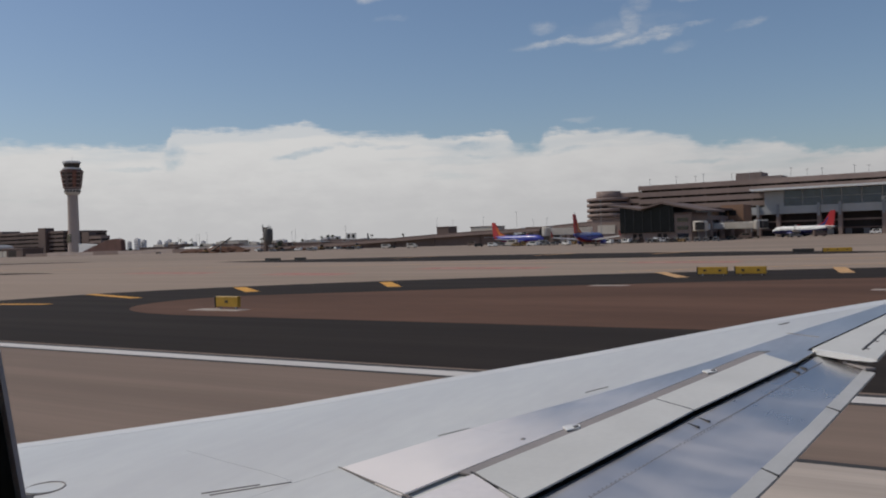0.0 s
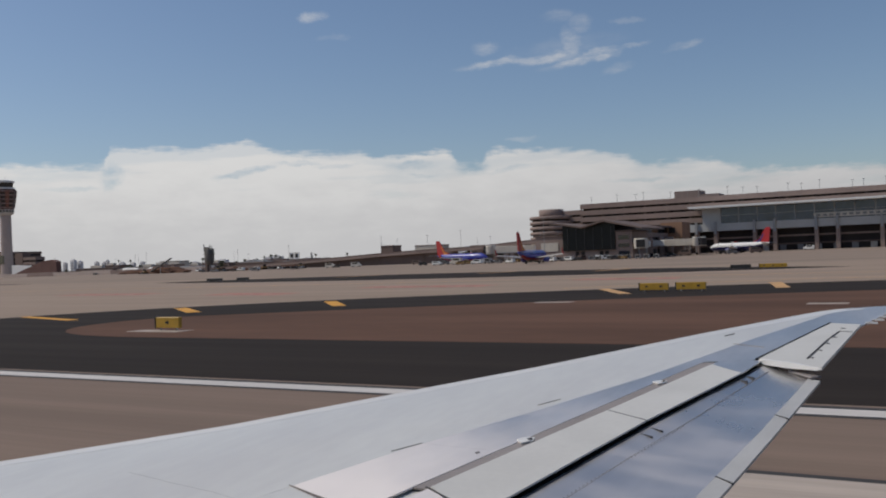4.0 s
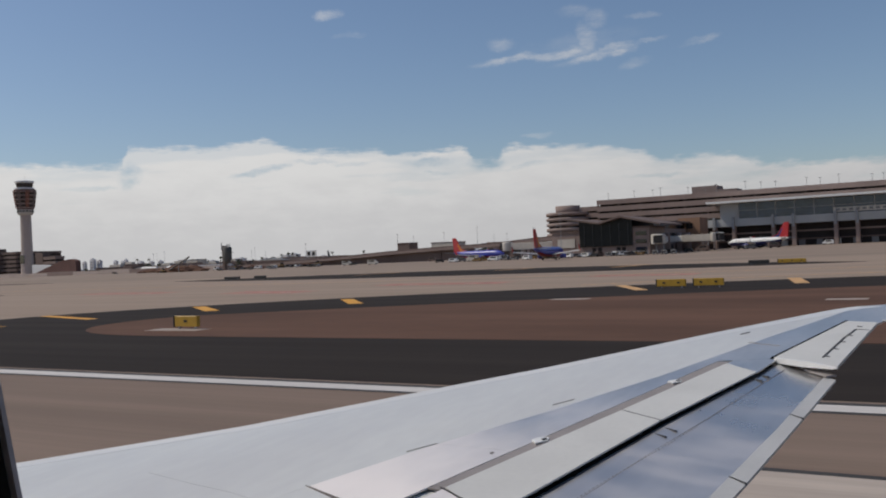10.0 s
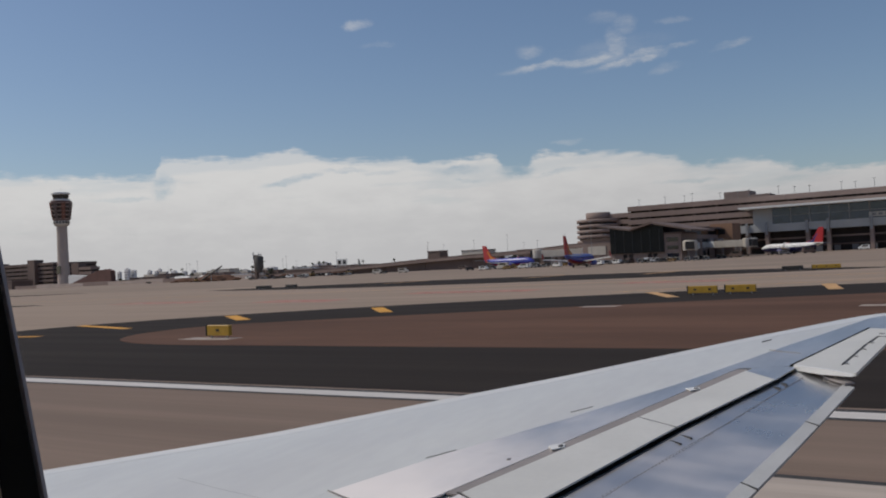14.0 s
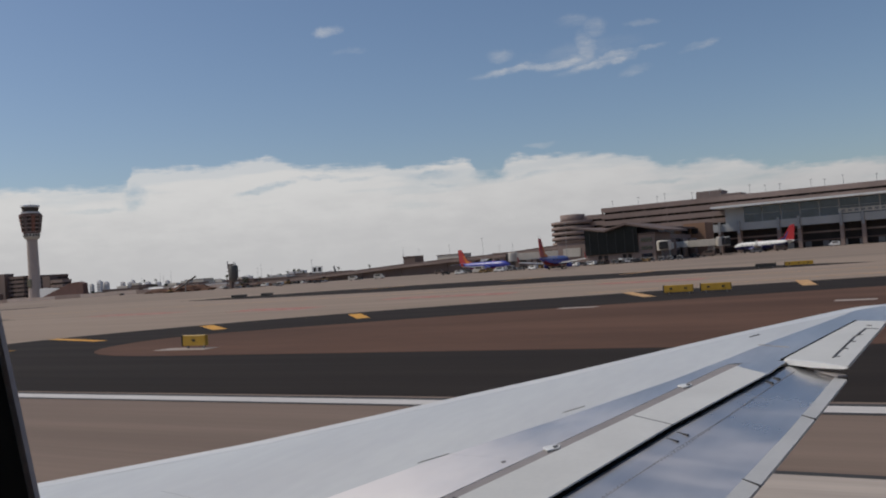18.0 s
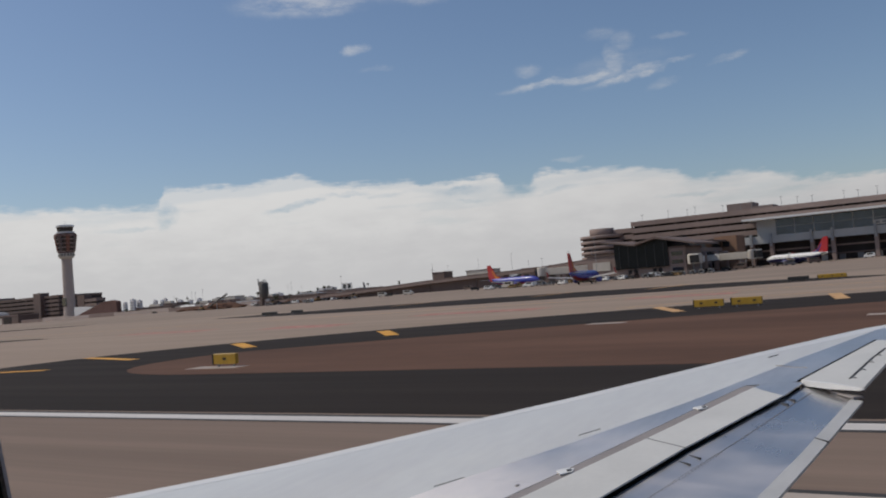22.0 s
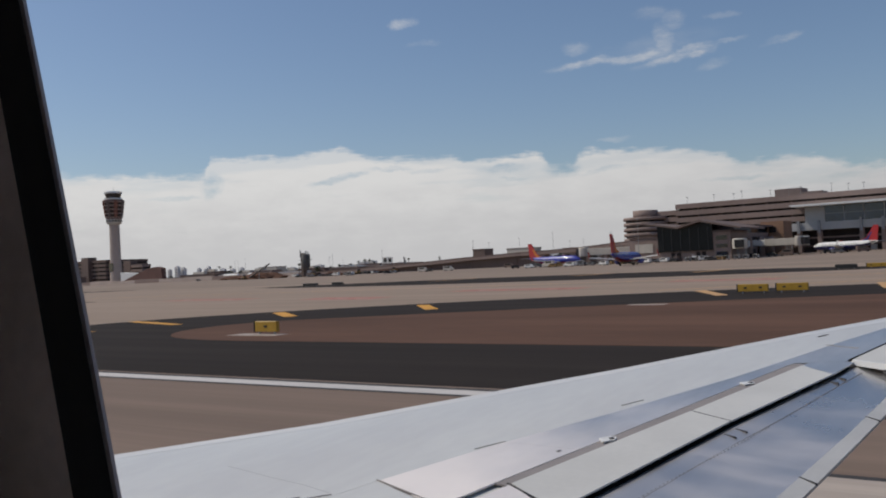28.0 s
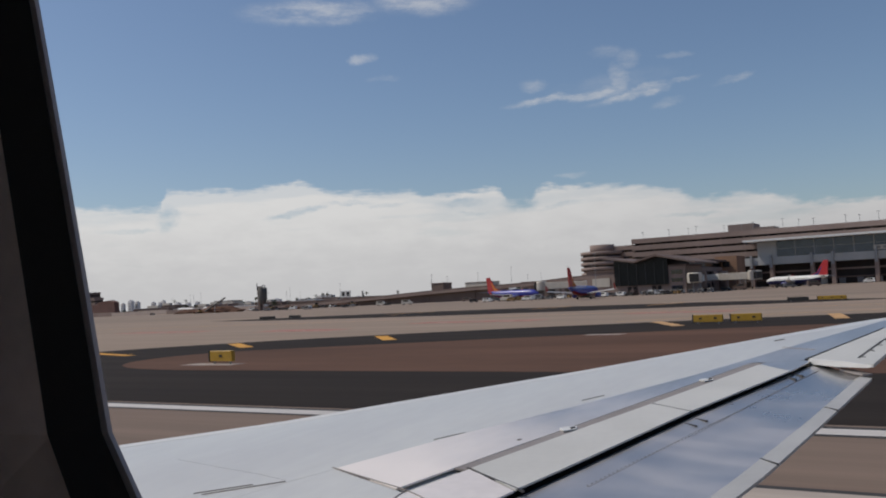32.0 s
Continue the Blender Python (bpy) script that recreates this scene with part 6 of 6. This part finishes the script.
for k in range(8):
    x = -1594 + 14.5 * k
    part("pier", box(x - 0.9, x + 0.9, 600, 606, 0, 6.6), M["tan"], pier_b)
    part("dark_bay", box(x + 2, x + 12, 605.6, 606.1, 0.5, 5.5), M["dark_glass"], pier_b)
for k in range(3):
    jet_bridge(-1838 + 46 * k, 588, radians(20), "pale passenger boarding bridge at the red end block")
jet(-1728, 596, radians(170), "white", "white", "white airliner parked beyond the red end block")
jet(-1658, 604, radians(185), "white", "white", "white airliner parked beyond the red end block")
jet(-2128, 300, radians(60), "white", "steel", "white airliner standing on the far taxiway")
hang = thing("hangar", "long white hangar with dark doors", "hangar", at=(-1918, 760, 0))
part("wall", box(-90, 90, 0, 40, 0, 9), M["white"], hang)
part("roof", prism(((-92, 9), (92, 9), (92, 9.8), (0, 11.5), (-92, 9.8)), -1, 41), M["steel"], hang)
for k in range(7):
    part("door", box(-80 + 24 * k, -62 + 24 * k, -0.2, 0.2, 0, 6.5), M["slot"], hang)
first_palm = palm(-1638, 760, 13, 900)
first_tree = tree(-1648, 770, 7, 901)
for k in range(40):
    copy_thing(first_palm, pose(-1238 - 1150 * rnd.random(), 770 + 90 * rnd.random(), rise(770), 0, 0, 360 * rnd.random()))
for k in range(50):
    copy_thing(first_tree, pose(-1238 - 1150 * rnd.random(), 770 + 120 * rnd.random(), rise(770), 0, 0, 360 * rnd.random()))


# ---- clutter along the skyline behind the apron ----
def shed(x, y, w, d, h, wall, label):
    t = thing("shed", label, "shed", "low sheds on the skyline", at=(x, y, 0))
    part("wall", box(-w / 2, w / 2, 0, d, 0, h), M[wall], t)
    part("roof", prism(((-w / 2 - 0.3, h), (w / 2 + 0.3, h), (w / 2 + 0.3, h + 0.3), (0, h + 0.3 + 0.05 * w), (-w / 2 - 0.3, h + 0.3)), -0.4, d + 0.4), M["steel" if wall != "steel" else "tan_dark"], t)
    part("doorway", box(-w * 0.2, w * 0.1, -0.1, 0.2, 0, h * 0.7), M["slot"], t)
    if w > 24:
        part("roof_unit", box(w * 0.2, w * 0.3, d * 0.4, d * 0.7, h, h + 2.2), M["cream"], t)
    return t


rc = random.Random(21)
for k in range(46):
    az = radians(rc.uniform(27, 53))
    y = rc.uniform(640, 980)
    kind = rc.choice((("tan", "tan shed beyond the apron"), ("tan_dark", "brown shed beyond the apron"), ("cream", "cream shed beyond the apron"), ("white", "white shed beyond the apron"), ("steel", "grey steel shed beyond the apron"), ("tan_dark", "brown shed beyond the apron")))
    shed(-y * math.tan(az), y, rc.uniform(12, 42), rc.uniform(10, 20), rc.uniform(3.0, 7.0), *kind)
# long white fuselage-like tank and tanker parked at the field's edge
for x, y, ln in ((-560, 520, 16), (-680, 600, 22)):
    t_ = thing("storage_tank", "long white cylindrical tank lying on supports", "tank", at=(x, y, 0))
    bm = lathe(((0.4, -ln / 2), (1.5, -ln / 2 + 0.5), (1.8, -ln / 2 + 1.4), (1.8, ln / 2 - 1.4), (1.5, ln / 2 - 0.5), (0.4, ln / 2)), 16)
    bmesh.ops.transform(bm, matrix=pose(0, 0, 2.9, 0, 90, 0), verts=bm.verts)
    part("tank", bm, M["white"], t_)
    for q in (-0.3, 0.3):
        part("support", box(q * ln - 0.3, q * ln + 0.3, -1.2, 1.2, 0, 1.5), M["steel"], t_)
# heaps of earth and rows of parked machines near the batching plant
for k, (x, y, w, h) in enumerate(((-424, 466, 9, 2.6), (-520, 482, 14, 3.4), (-398, 490, 11, 2.2), (-560, 500, 18, 3.0))):
    bm = bmesh.new()
    bmesh.ops.create_icosphere(bm, subdivisions=3, radius=1)
    for v in bm.verts:
        n_ = noise.noise(v.co * 2.0 + Vector((k * 3.1, 0, 0))) * 0.4
        v.co = Vector((v.co.x * w * (1 + n_), v.co.y * w * 0.45 * (1 + n_), max(-0.05, v.co.z) * h * (1 + n_)))
    bmesh.ops.translate(bm, verts=bm.verts, vec=(x, y, rise(y)))
    whole("dirt_mound", bm, M["soil"], "brown heap of excavated earth", "mound", "structure")


def loader(x, y, ang):
    t = thing("wheel_loader", "dusty ochre wheel loader beside the earth heaps", "loader", "construction machines", at=(x, y, 0))
    t.matrix_world = pose(x, y, rise(y), 0, 0, ang)
    part("body", box(-2.4, 1.2, -1.1, 1.1, 0.9, 2.2, 0.15), M["machine"], t)
    part("cab", box(-0.7, 0.9, -0.9, 0.9, 2.2, 3.6, 0.1), M["dark_glass"], t)
    part("arm", tube(((1.0, 0, 1.6), (2.6, 0, 1.9), (3.4, 0, 0.7)), 0.18), M["machine"], t)
    part("bucket", prism(((3.1, 0.1), (4.4, 0.1), (4.2, 0.4), (3.4, 1.2)), -1.3, 1.3), M["plant"], t)
    for a in (-1.6, 1.1):
        for b in (-1.1, 1.1):
            bm = lathe(((0.3, -0.28), (0.68, -0.28), (0.75, 0), (0.68, 0.28), (0.3, 0.28)), 16)
            bmesh.ops.transform(bm, matrix=pose(a, b, 0.75, 90), verts=bm.verts)
            part("wheel", bm, M["tyre"], t)
    return t


for a in ((-428, 452, 20), (-505, 458, 160), (-406, 474, 75), (-384, 486, 200)):
    loader(*a)
for k in range(16):
    x = -424 + 5.4 * (k % 8) + rc.uniform(-0.6, 0.6)
    y = 478 + 9 * (k // 8) + rc.uniform(-1, 1)
    c, lab = rc.choice((("white", "white pickup parked by the batching plant"), ("car_grey", "grey pickup parked by the batching plant"), ("car_dark", "dark pickup parked by the batching plant")))
    van(x, y, radians(70 + rc.uniform(-12, 12)), c, lab, 4.9, 1.7)
for k in range(34):
    az = radians(rc.uniform(26, 53))
    y = rc.uniform(700, 1000)
    copy_thing(first_tree if k % 5 else first_palm, pose(-y * math.tan(az), y, rise(y), 0, 0, 360 * rc.random()))
for k in range(9):
    az = radians(rc.uniform(26, 53))
    y = rc.uniform(560, 760)
    light_mast(-y * math.tan(az), y, 0, rc.uniform(14, 24), "tall lamp masts")
